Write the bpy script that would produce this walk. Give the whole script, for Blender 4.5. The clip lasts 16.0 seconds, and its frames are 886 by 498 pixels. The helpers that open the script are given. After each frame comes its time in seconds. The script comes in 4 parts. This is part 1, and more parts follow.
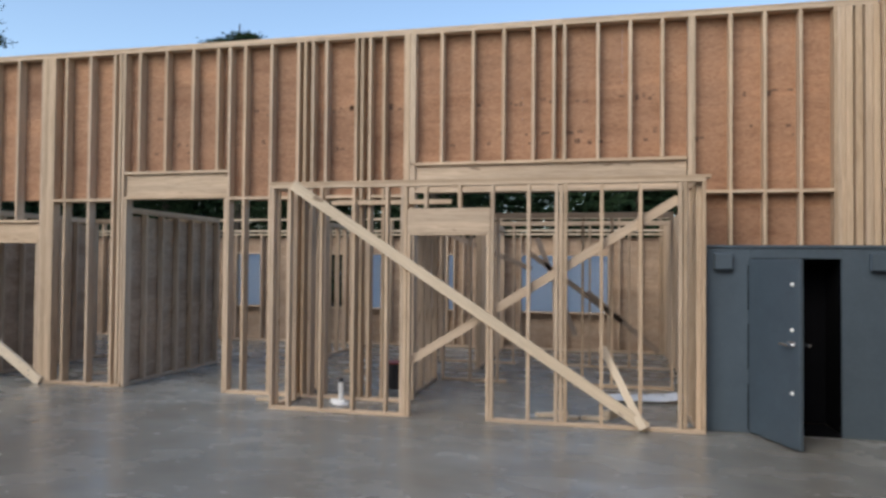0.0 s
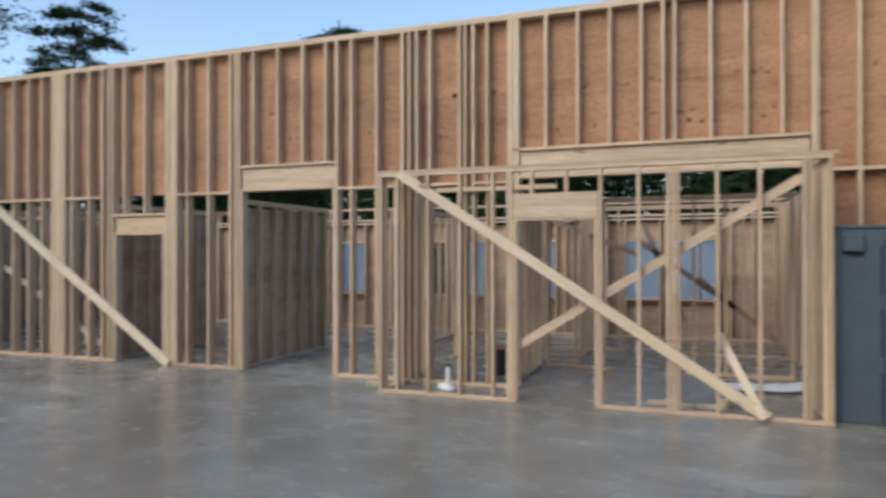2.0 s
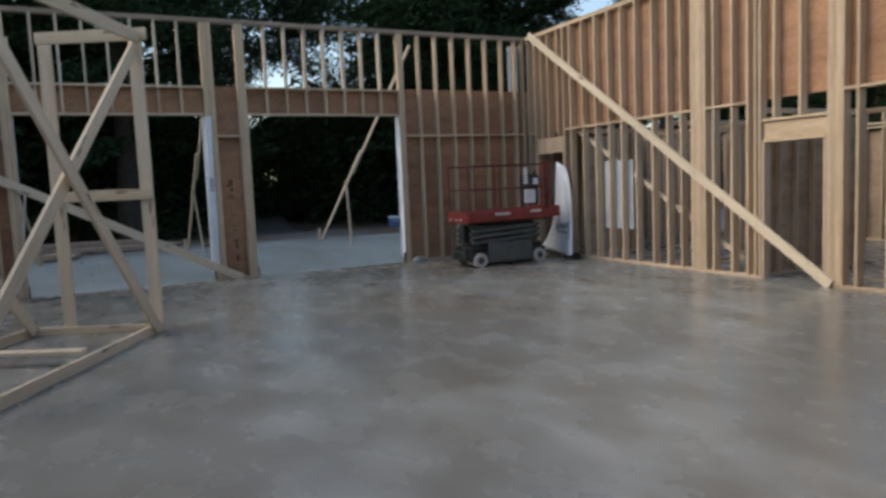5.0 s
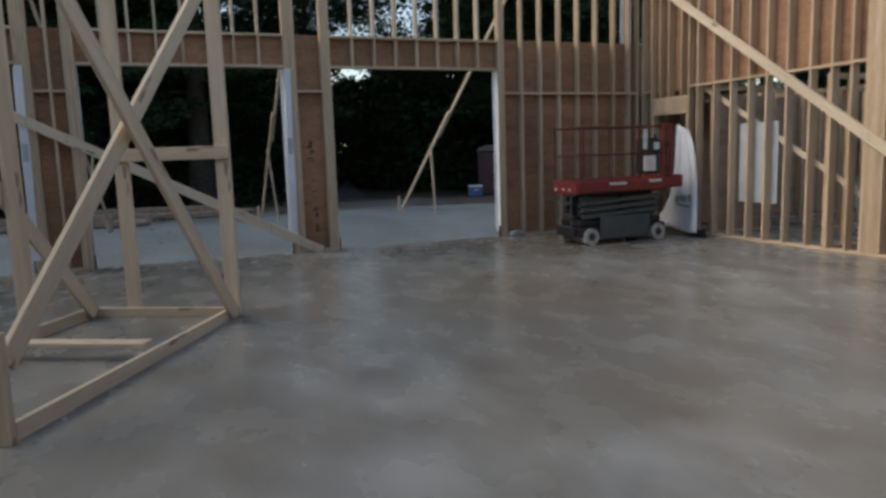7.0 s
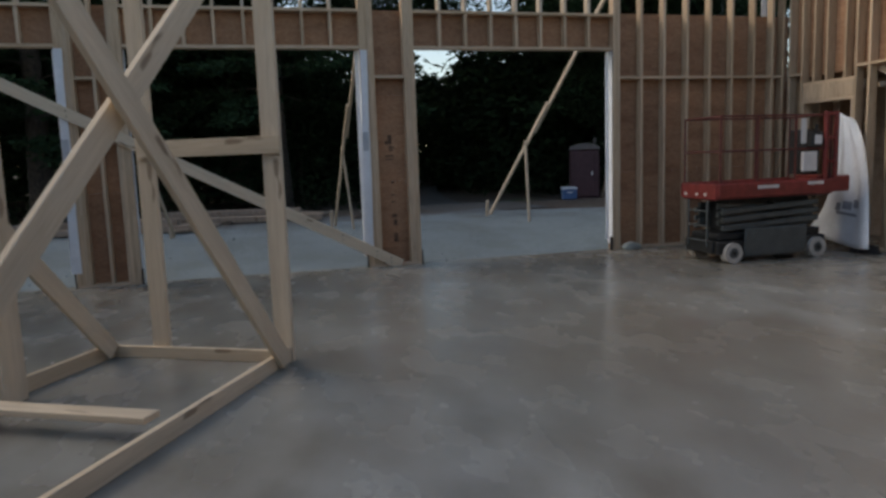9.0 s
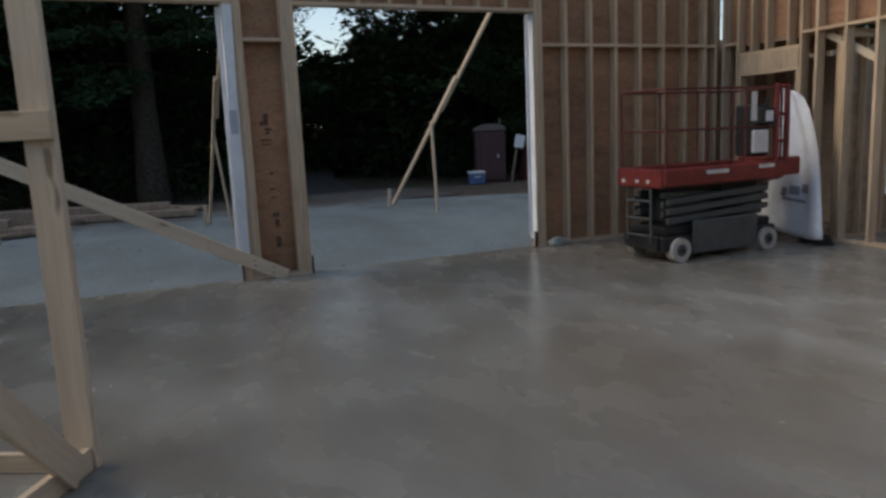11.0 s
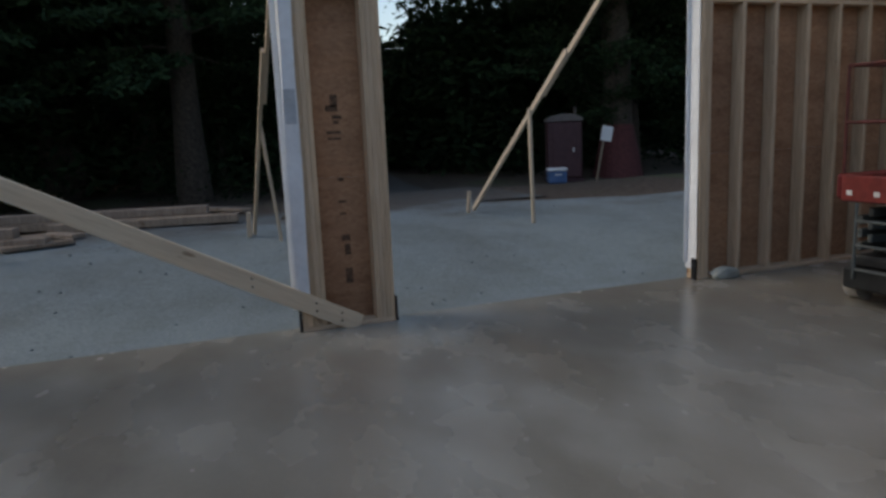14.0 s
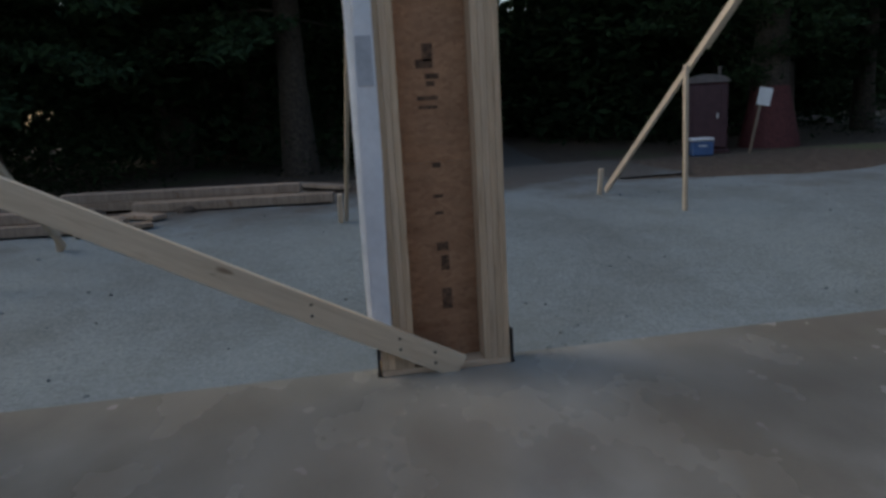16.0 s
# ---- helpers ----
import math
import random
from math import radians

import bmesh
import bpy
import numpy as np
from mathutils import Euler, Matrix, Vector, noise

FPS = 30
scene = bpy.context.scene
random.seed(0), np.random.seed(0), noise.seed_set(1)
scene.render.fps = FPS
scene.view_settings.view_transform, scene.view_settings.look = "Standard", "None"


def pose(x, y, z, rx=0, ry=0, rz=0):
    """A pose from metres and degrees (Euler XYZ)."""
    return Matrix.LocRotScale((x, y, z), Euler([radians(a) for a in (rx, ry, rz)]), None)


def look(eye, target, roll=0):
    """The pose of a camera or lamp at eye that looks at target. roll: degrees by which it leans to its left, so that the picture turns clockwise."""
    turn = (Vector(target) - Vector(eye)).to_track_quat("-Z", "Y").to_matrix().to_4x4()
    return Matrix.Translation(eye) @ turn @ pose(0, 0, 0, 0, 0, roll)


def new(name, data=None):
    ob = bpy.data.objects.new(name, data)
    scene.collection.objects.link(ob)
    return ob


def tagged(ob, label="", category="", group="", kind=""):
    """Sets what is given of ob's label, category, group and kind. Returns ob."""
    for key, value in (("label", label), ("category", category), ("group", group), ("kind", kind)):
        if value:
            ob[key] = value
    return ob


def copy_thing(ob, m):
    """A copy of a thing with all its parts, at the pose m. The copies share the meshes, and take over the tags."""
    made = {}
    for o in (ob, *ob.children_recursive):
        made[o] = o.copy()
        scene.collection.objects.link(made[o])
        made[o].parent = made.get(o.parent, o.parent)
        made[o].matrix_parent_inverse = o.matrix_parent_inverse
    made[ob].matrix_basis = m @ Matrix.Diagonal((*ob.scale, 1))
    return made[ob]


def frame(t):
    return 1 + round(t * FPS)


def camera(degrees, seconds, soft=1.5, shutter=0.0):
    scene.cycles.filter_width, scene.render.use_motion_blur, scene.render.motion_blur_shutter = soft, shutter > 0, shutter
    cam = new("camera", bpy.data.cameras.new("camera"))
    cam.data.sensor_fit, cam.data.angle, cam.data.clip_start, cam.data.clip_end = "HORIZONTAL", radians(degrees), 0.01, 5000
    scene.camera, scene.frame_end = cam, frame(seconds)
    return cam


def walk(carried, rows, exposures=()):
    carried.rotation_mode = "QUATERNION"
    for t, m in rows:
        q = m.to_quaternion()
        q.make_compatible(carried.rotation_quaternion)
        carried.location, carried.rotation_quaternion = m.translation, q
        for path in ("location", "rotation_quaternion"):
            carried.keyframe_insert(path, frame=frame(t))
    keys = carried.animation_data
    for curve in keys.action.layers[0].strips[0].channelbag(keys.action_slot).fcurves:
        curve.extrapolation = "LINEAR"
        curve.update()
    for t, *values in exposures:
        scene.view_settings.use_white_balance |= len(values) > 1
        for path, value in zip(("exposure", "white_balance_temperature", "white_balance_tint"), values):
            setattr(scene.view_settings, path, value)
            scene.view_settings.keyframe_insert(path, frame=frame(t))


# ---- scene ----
cam = camera(64.9, 16.0, soft=2.9, shutter=0.5)
PATH = [
    (0, (0.482, 0.164, 1.765), (0.04, 2.114, 1.81), 0.5),
    (0.5, (0.504, 0.138, 1.75), (0.125, 2.101, 1.802), 0.5),
    (1, (0.509, 0.109, 1.756), (0.118, 2.07, 1.797), 0.4),
    (1.5, (0.49, 0.094, 1.736), (-0.012, 2.03, 1.765), 0.3),
    (2, (0.365, 0.121, 1.725), (-0.338, 1.993, 1.738), -0.1),
    (2.5, (0.134, 0.158, 1.779), (-0.83, 1.91, 1.77), -0.9),
    (3, (-0.089, 0.122, 1.824), (-1.324, 1.695, 1.791), -1.8),
    (3.5, (-0.355, 0.041, 1.786), (-1.825, 1.397, 1.737), -2.4),
    (4, (-0.628, -0.014, 1.708), (-2.294, 1.091, 1.639), -2.8),
    (4.5, (-0.96, -0.024, 1.692), (-2.714, 0.93, 1.573), -3.2),
    (5, (-1.317, -0.074, 1.642), (-3.106, 0.8, 1.453), -2.5),
    (5.2, (-1.48, -0.096, 1.641), (-3.281, 0.745, 1.425), -2.3),
    (7.3, (-3.33, 0.008, 1.563), (-5.199, 0.665, 1.292), -1.9),
    (7.5, (-3.539, 0.052, 1.57), (-5.429, 0.652, 1.307), -2.0),
    (8, (-4.058, 0.11, 1.534), (-5.972, 0.623, 1.267), -1.6),
    (8.5, (-4.523, 0.194, 1.544), (-6.432, 0.723, 1.273), -2.5),
    (9, (-4.954, 0.348, 1.52), (-6.875, 0.843, 1.262), -2.0),
    (9.5, (-5.317, 0.538, 1.549), (-7.192, 1.178, 1.276), -1.2),
    (9.7, (-5.534, 0.573, 1.528), (-7.373, 1.313, 1.26), -1.5),
    (11.8, (-7.358, 0.989, 1.549), (-9.182, 1.742, 1.219), -2.9),
    (12, (-7.546, 0.986, 1.555), (-9.37, 1.74, 1.235), -2.8),
    (12.5, (-7.992, 0.991, 1.545), (-9.825, 1.734, 1.247), -3.0),
    (13, (-8.424, 0.969, 1.563), (-10.284, 1.633, 1.248), -3.4),
    (13.5, (-8.868, 1.016, 1.569), (-10.764, 1.568, 1.25), -3.9),
    (14, (-9.265, 1.097, 1.564), (-11.128, 1.742, 1.227), -2.5),
    (14.5, (-9.7, 1.19, 1.564), (-11.555, 1.85, 1.212), -2.3),
    (15, (-10.121, 1.3, 1.571), (-12.035, 1.745, 1.198), -2.8),
    (15.5, (-10.582, 1.403, 1.543), (-12.524, 1.688, 1.159), -3.0),
    (16, (-10.934, 1.545, 1.556), (-12.864, 1.867, 1.143), -3.2),
]
EXPOSURE = [(0.0, 0.89, 6600, 8), (3.0, 1.02, 6600, 6), (5.0, 0.96, 7250, 8), (8.5, 0.67, 7700, 10), (12.5, 0.61, 7600, 10), (16.0, 0.58, 7500, 10)]
walk(cam, [(t, look(eye, target, roll)) for t, eye, target, roll in PATH], EXPOSURE)

# ---- light, world ----
SUN_UP, SUN_ROUND = 38.0, 205.0
world = bpy.data.worlds.new("evening_sky")
scene.world = world
world.use_nodes = True
_wn = world.node_tree
_sky = _wn.nodes.new("ShaderNodeTexSky")
_sky.sky_type = "NISHITA"
_sky.sun_disc = False
_sky.sun_elevation, _sky.sun_rotation = radians(SUN_UP), radians(SUN_ROUND)
_sky.air_density, _sky.dust_density, _sky.ozone_density = 1.0, 1.2, 1.6
_bg = _wn.nodes["Background"]
_bg.inputs["Strength"].default_value = 0.13
_wn.links.new(_sky.outputs["Color"], _bg.inputs["Color"])
sun = new("sun", bpy.data.lights.new("sun", "SUN"))
sun.data.energy, sun.data.angle, sun.data.color = 0.8, radians(40), (1.0, 0.93, 0.84)
_az, _el = radians(SUN_ROUND), radians(SUN_UP)
sun.matrix_world = look((10 * math.sin(_az) * math.cos(_el), 10 * math.cos(_az) * math.cos(_el), 10 * math.sin(_el)), (0, 0, 0))


# ---- materials ----
class Nodes:
    """A small writer of node materials."""

    def __init__(self, name, rough=0.8, metal=0.0):
        self.m = bpy.data.materials.new(name)
        self.m.use_nodes = True
        self.t = self.m.node_tree
        self.b = self.t.nodes["Principled BSDF"]
        self.b.inputs["Roughness"].default_value = rough
        self.b.inputs["Metallic"].default_value = metal

    def n(self, kind, **kw):
        node = self.t.nodes.new("ShaderNode" + kind)
        for k, val in kw.items():
            node.inputs[k].default_value = val
        return node

    def link(self, a, b):
        self.t.links.new(a, b)

    def coords(self, scale=(1, 1, 1), which="Object", turn=(0, 0, 0)):
        c = self.n("TexCoord")
        mp = self.n("Mapping")
        mp.inputs["Scale"].default_value = scale
        mp.inputs["Rotation"].default_value = turn
        self.link(c.outputs[which], mp.inputs["Vector"])
        return mp.outputs["Vector"]

    def world(self, scale=(1, 1, 1), turn=(0, 0, 0)):
        g = self.n("NewGeometry")
        mp = self.n("Mapping")
        mp.inputs["Scale"].default_value = scale
        mp.inputs["Rotation"].default_value = turn
        self.link(g.outputs["Position"], mp.inputs["Vector"])
        return mp.outputs["Vector"]

    def noise(self, vec, scale, detail=4, rough=0.55, distort=0.0):
        x = self.n("TexNoise", Scale=scale, Detail=detail, Roughness=rough, Distortion=distort)
        self.link(vec, x.inputs["Vector"])
        return x.outputs["Fac"]

    def ramp(self, fac, stops):
        r = self.n("ValToRGB")
        el = r.color_ramp.elements
        while len(el) < len(stops):
            el.new(0.5)
        for e, (p, c) in zip(el, stops):
            e.position = p
            e.color = (*c, 1) if len(c) == 3 else c
        self.link(fac, r.inputs["Fac"])
        return r.outputs["Color"]

    def mix(self, a, b, fac, how="MIX"):
        x = self.n("MixRGB")
        x.blend_type = how
        for s, val in ((x.inputs["Color1"], a), (x.inputs["Color2"], b), (x.inputs["Fac"], fac)):
            if isinstance(val, (int, float)):
                s.default_value = val
            elif isinstance(val, tuple):
                s.default_value = (*val, 1)
            else:
                self.link(val, s)
        return x.outputs["Color"]

    def base(self, col):
        if isinstance(col, tuple):
            self.b.inputs["Base Color"].default_value = (*col, 1)
        else:
            self.link(col, self.b.inputs["Base Color"])
        return self

    def bump(self, h, strength=0.3, dist=0.01):
        x = self.n("Bump", Strength=strength, Distance=dist)
        self.link(h, x.inputs["Height"])
        self.link(x.outputs["Normal"], self.b.inputs["Normal"])
        return self

    def random(self):
        return self.n("ObjectInfo").outputs["Random"]


def grey(v):
    return (v, v, v)


def pine(name, light, dark, knots=True):
    k = Nodes(name, 0.78)
    vec = k.coords((16, 16, 1.1))
    rnd = k.random()
    off = k.n("VectorMath")
    off.operation = "ADD"
    k.link(vec, off.inputs[0])
    sc = k.n("Math")
    sc.operation = "MULTIPLY"
    sc.inputs[1].default_value = 57.0
    k.link(rnd, sc.inputs[0])
    k.link(sc.outputs[0], off.inputs[1])
    v = off.outputs[0]
    g = k.noise(v, 2.2, 6, 0.6, 1.2)
    col = k.ramp(g, [(0.3, dark), (0.62, light)])
    big = k.noise(v, 0.35, 2)
    col = k.mix(col, k.ramp(big, [(0.35, grey(0.78)), (0.65, grey(1.0))]), 0.9, "MULTIPLY")
    tone = k.ramp(rnd, [(0.0, (0.80, 0.76, 0.70)), (0.35, (1.0, 0.97, 0.92)), (0.7, (0.92, 0.92, 0.92)), (1.0, (1.06, 1.03, 0.98))])
    col = k.mix(col, tone, 1.0, "MULTIPLY")
    if knots:
        kn = k.noise(k.coords((9, 9, 3.0)), 1.35, 1, 0.4)
        col = k.mix(col, (0.16, 0.09, 0.05), k.ramp(kn, [(0.725, grey(0.0)), (0.775, grey(0.7))]))
    k.base(col)
    k.bump(g, 0.25, 0.003)
    return k.m


def osb(name, light, mid, dark):
    k = Nodes(name, 0.82)
    vec = k.world((1, 1, 1))
    vo = k.n("TexVoronoi", Scale=26.0)
    st = k.world((1.0, 1.0, 1.6), (0.3, 0.2, 0.5))
    k.link(st, vo.inputs["Vector"])
    flake = k.ramp(vo.outputs["Color"], [(0.1, dark), (0.45, mid), (0.9, light)])
    fine = k.noise(vec, 60, 4)
    col = k.mix(flake, k.ramp(fine, [(0.3, grey(0.86)), (0.7, grey(1.05))]), 0.8, "MULTIPLY")
    big = k.noise(k.world((0.45, 0.45, 2.2)), 1.3, 5, 0.65)
    col = k.mix(col, k.ramp(big, [(0.28, (0.66, 0.60, 0.56)), (0.5, grey(0.97)), (0.75, (1.16, 1.12, 1.07))]), 0.95, "MULTIPLY")
    streak = k.noise(k.world((1.3, 1.3, 3.0)), 1.8, 4, 0.65)
    col = k.mix(col, k.ramp(streak, [(0.32, (0.80, 0.76, 0.72)), (0.55, grey(1.0))]), 0.75, "MULTIPLY")
    col = k.mix(col, k.ramp(k.random(), [(0, (0.86, 0.84, 0.84)), (1, (1.08, 1.04, 1.0))]), 1.0, "MULTIPLY")
    k.base(col)
    k.bump(vo.outputs["Distance"], 0.14, 0.0015)
    return k.m


PINE = pine("sawn_pine", (0.68, 0.528, 0.378), (0.48, 0.356, 0.243))
PINE_NEW = pine("fresh_pale_pine", (0.74, 0.625, 0.475), (0.62, 0.505, 0.365))
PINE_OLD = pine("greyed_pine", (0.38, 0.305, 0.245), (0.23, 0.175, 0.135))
OSB = osb("strand_board", (0.425, 0.250, 0.150), (0.380, 0.216, 0.128), (0.325, 0.178, 0.104))
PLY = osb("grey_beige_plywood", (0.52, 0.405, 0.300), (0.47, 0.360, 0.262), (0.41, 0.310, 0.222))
# Weathered pine of the outside braces; on upper west studs it imitates cool skylight.
PINE_PALE = pine("pale_weathered_skylit_pine", (0.66, 0.575, 0.465), (0.55, 0.465, 0.365), False)

k = Nodes("trowelled_concrete", 0.3)
big = k.noise(k.world(), 0.4, 2, 0.5)
mid = k.noise(k.world((1.0, 1.5, 1.0), (0, 0, 0.5)), 1.6, 3, 0.5)
fine = k.noise(k.world(), 40, 4, 0.6)
col = k.ramp(big, [(0.25, (0.215, 0.190, 0.163)), (0.5, (0.235, 0.222, 0.205)), (0.75, (0.245, 0.243, 0.235))])
col = k.mix(col, k.ramp(mid, [(0.25, grey(0.80)), (0.5, grey(1.0)), (0.75, grey(1.20))]), 0.9, "MULTIPLY")
col = k.mix(col, k.ramp(fine, [(0.3, grey(0.93)), (0.7, grey(1.05))]), 0.7, "MULTIPLY")
dirt = k.noise(k.world((1.3, 0.8, 1.0)), 0.35, 3, 0.5)
col = k.mix(col, (0.905, 0.925, 0.875), 1.0, "MULTIPLY")
col = k.mix(col, (0.165, 0.146, 0.126), k.ramp(dirt, [(0.45, grey(0.0)), (0.75, grey(0.6))]))
patch = k.noise(k.world((0.8, 1.2, 1.0), (0, 0, 0.6)), 1.3, 4, 0.45)
zone = k.noise(k.world(), 0.28, 2, 0.5)
pale = k.mix(k.ramp(patch, [(0.40, grey(0.0)), (0.80, grey(0.9))]), k.ramp(zone, [(0.42, grey(0.08)), (0.60, grey(1.0))]), 1.0, "MULTIPLY")
col = k.mix(col, (0.385, 0.397, 0.375), pale)
k.base(col)
k.link(k.ramp(mid, [(0.25, grey(0.17)), (0.75, grey(0.34))]), k.b.inputs["Roughness"])
k.bump(k.noise(k.world(), 2.0, 2, 0.5), 0.04, 0.01)
CONCRETE = k.m

k = Nodes("pale_crushed_gravel", 0.95)
vo = k.n("TexVoronoi", Scale=70.0)
k.link(k.world(), vo.inputs["Vector"])
col = k.ramp(vo.outputs["Color"], [(0.1, (0.125, 0.163, 0.182)), (0.5, (0.175, 0.222, 0.242)), (0.9, (0.235, 0.285, 0.305))])
col = k.mix(col, k.ramp(k.noise(k.world(), 0.6, 7, 0.68), [(0.3, (0.66, 0.64, 0.61)), (0.58, grey(1.0))]), 0.9, "MULTIPLY")
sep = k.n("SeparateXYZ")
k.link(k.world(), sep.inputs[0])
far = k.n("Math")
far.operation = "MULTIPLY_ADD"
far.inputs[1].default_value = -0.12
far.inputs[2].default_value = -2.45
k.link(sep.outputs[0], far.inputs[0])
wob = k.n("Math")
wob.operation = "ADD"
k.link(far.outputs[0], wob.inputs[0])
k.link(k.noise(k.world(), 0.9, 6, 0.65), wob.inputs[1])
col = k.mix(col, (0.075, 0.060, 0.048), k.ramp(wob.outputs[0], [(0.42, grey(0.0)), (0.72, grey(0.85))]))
k.base(col)
k.bump(vo.outputs["Distance"], 0.6, 0.008)
GRAVEL = k.m

k = Nodes("leaf_litter_soil", 0.95)
a = k.noise(k.world(), 6, 8, 0.7)
col = k.ramp(a, [(0.3, (0.035, 0.026, 0.02)), (0.5, (0.08, 0.058, 0.042)), (0.7, (0.15, 0.11, 0.08))])
col = k.mix(col, (0.06, 0.085, 0.03), k.ramp(k.noise(k.world(), 0.35, 4), [(0.55, grey(0)), (0.68, grey(0.7))]))
k.base(col)
k.bump(a, 0.8, 0.04)
SOIL = k.m


def plain(name, rgb, rough=0.6, metal=0.0, vary=0.12, scale=6.0):
    q = Nodes(name, rough, metal)
    f1 = q.noise(q.coords(), scale, 5, 0.65)
    f2 = q.noise(q.coords(), scale * 9, 3, 0.6)
    c = q.mix(rgb, q.ramp(f1, [(0.3, grey(1 - 2 * vary)), (0.7, grey(1 + vary))]), 1.0, "MULTIPLY")
    c = q.mix(c, q.ramp(f2, [(0.3, grey(1 - vary)), (0.7, grey(1 + vary * 0.5))]), 1.0, "MULTIPLY")
    q.base(c)
    q.bump(f2, 0.12, 0.002)
    return q.m


def foliage(name, dark, light):
    q = Nodes(name, 0.85)
    r = q.n("NewGeometry").outputs["Random Per Island"]
    q.base(q.ramp(r, [(0.0, dark), (1.0, light)]))
    q.b.inputs["Specular IOR Level"].default_value = 0.08
    return q.m


WRAP = plain("white_house_wrap", (0.74, 0.77, 0.80), 0.55, 0, 0.06, 2.5)
# Greyed wrap: carries the shade behind the studs, and colours a printed patch.
WRAP_DULL = plain("shade_and_print_grey_wrap", (0.46, 0.50, 0.54), 0.6, 0, 0.10, 3.0)
WRAP_MARK = plain("grey_printed_mark", (0.30, 0.32, 0.36), 0.6)
STEEL_PAINT = plain("blue_grey_painted_steel", (0.072, 0.098, 0.120), 0.45, 0.0, 0.07, 3.0)
# Near-black for inner shade, slots and gaps: the darkness is put into the colour.
STEEL_SHADE = plain("shade_black_inner_steel", (0.005, 0.005, 0.006), 0.95)
STEEL_SHADE.node_tree.nodes["Principled BSDF"].inputs["Specular IOR Level"].default_value = 0.05
CHROME = plain("bright_steel", (0.75, 0.76, 0.77), 0.25, 1.0, 0.05)
BLACK = plain("black_rubber", (0.02, 0.02, 0.022), 0.7)
BRACKET = plain("dark_bracket_steel", (0.025, 0.027, 0.03), 0.5, 0.6)
LIFT_RED = plain("worn_red_paint", (0.25, 0.036, 0.030), 0.5, 0, 0.2, 6)
LIFT_RAIL = plain("scuffed_dark_red_paint", (0.13, 0.028, 0.022), 0.6, 0, 0.3, 8)
LIFT_GREY = plain("grey_machine_paint", (0.085, 0.100, 0.100), 0.5, 0, 0.16, 5)
LIFT_DARK = plain("oily_dark_steel", (0.03, 0.033, 0.035), 0.5, 0.4, 0.2)
LIFT_PALE = plain("pale_decal", (0.72, 0.70, 0.68), 0.5, 0, 0.08)
LIFT_WHEEL = plain("white_non_marking_tyre", (0.52, 0.50, 0.46), 0.75, 0, 0.15)
PVC = plain("white_plastic_pipe", (0.82, 0.82, 0.80), 0.35, 0, 0.04)
COOLER_BLUE = plain("blue_plastic", (0.06, 0.14, 0.30), 0.45)
COOLER_WHITE = plain("white_plastic", (0.72, 0.75, 0.78), 0.45)
TOILET_BODY = plain("maroon_moulded_plastic", (0.075, 0.030, 0.036), 0.6)
TOILET_ROOF = plain("dull_translucent_plastic", (0.15, 0.125, 0.12), 0.5)
NET = plain("orange_red_netting", (0.13, 0.034, 0.034), 0.8, 0, 0.25, 14)
BARK = plain("dark_bark", (0.075, 0.058, 0.045), 0.95, 0, 0.35, 12)
NEEDLES = foliage("conifer_needles", (0.012, 0.026, 0.014), (0.035, 0.062, 0.028))
LEAVES = foliage("broad_leaves", (0.010, 0.022, 0.010), (0.030, 0.050, 0.022))
INK_FAINT = plain("faded_stamped_ink", (0.27, 0.150, 0.090), 0.85, 0, 0.5, 30)
INK = plain("dark_stamped_ink", (0.17, 0.098, 0.060), 0.85, 0, 0.4, 30)
CARD = plain("white_card", (0.75, 0.76, 0.76), 0.6, 0, 0.05)


# ---- builders ----
MESHES = {}


def mesh_of(name, bm, mat, smooth=False):
    me = bpy.data.meshes.new(name)
    bmesh.ops.recalc_face_normals(bm, faces=bm.faces)
    bm.to_mesh(me)
    bm.free()
    me.materials.append(mat)
    if smooth:
        for p in me.polygons:
            p.use_smooth = True
    return me


def part(name, data, material, parent, label=""):
    """Links a bmesh or a ready mesh as one mesh object under a thing or a part."""
    me = mesh_of(name, data, material) if isinstance(data, bmesh.types.BMesh) else data
    ob = new(name, me)
    ob.parent = parent
    if label:
        tagged(ob, label)
    return ob


def thing(name, label, category, at=(0, 0, 0), rz=0.0, group="", kind="", data=None, material=None):
    me = mesh_of(name, data, material) if isinstance(data, bmesh.types.BMesh) else data
    ob = new(name, me)
    ob.matrix_basis = pose(*at, 0, 0, rz)
    return tagged(ob, label, category, group, kind)


def add_box(bm, lo, hi, bevel=0.0, m=None):
    made = bmesh.ops.create_cube(bm, size=1.0)["verts"]
    c = [(a + b) / 2 for a, b in zip(lo, hi)]
    s = [max(b - a, 1e-4) for a, b in zip(lo, hi)]
    bmesh.ops.scale(bm, vec=s, verts=made)
    bmesh.ops.translate(bm, vec=c, verts=made)
    if bevel:
        edges = list({e for vv in made for e in vv.link_edges})
        out = bmesh.ops.bevel(bm, geom=edges, offset=bevel, segments=1, affect="EDGES", clamp_overlap=True)
        made = list({vv for ff in out["faces"] for vv in ff.verts} | {vv for vv in made if vv.is_valid})
    if m is not None:
        bmesh.ops.transform(bm, matrix=m, verts=made)
    return made


def box(lo, hi, bevel=0.004, m=None):
    bm = bmesh.new()
    add_box(bm, lo, hi, bevel, m)
    return bm


def add_tube(bm, a, b, r0, r1=None, n=10):
    a, b = Vector(a), Vector(b)
    q = (b - a).to_track_quat("Z", "Y").to_matrix().to_4x4()
    made = bmesh.ops.create_cone(bm, cap_ends=True, segments=n, radius1=r0, radius2=r0 if r1 is None else r1, depth=(b - a).length)["verts"]
    bmesh.ops.transform(bm, matrix=Matrix.Translation((a + b) / 2) @ q, verts=made)
    return made


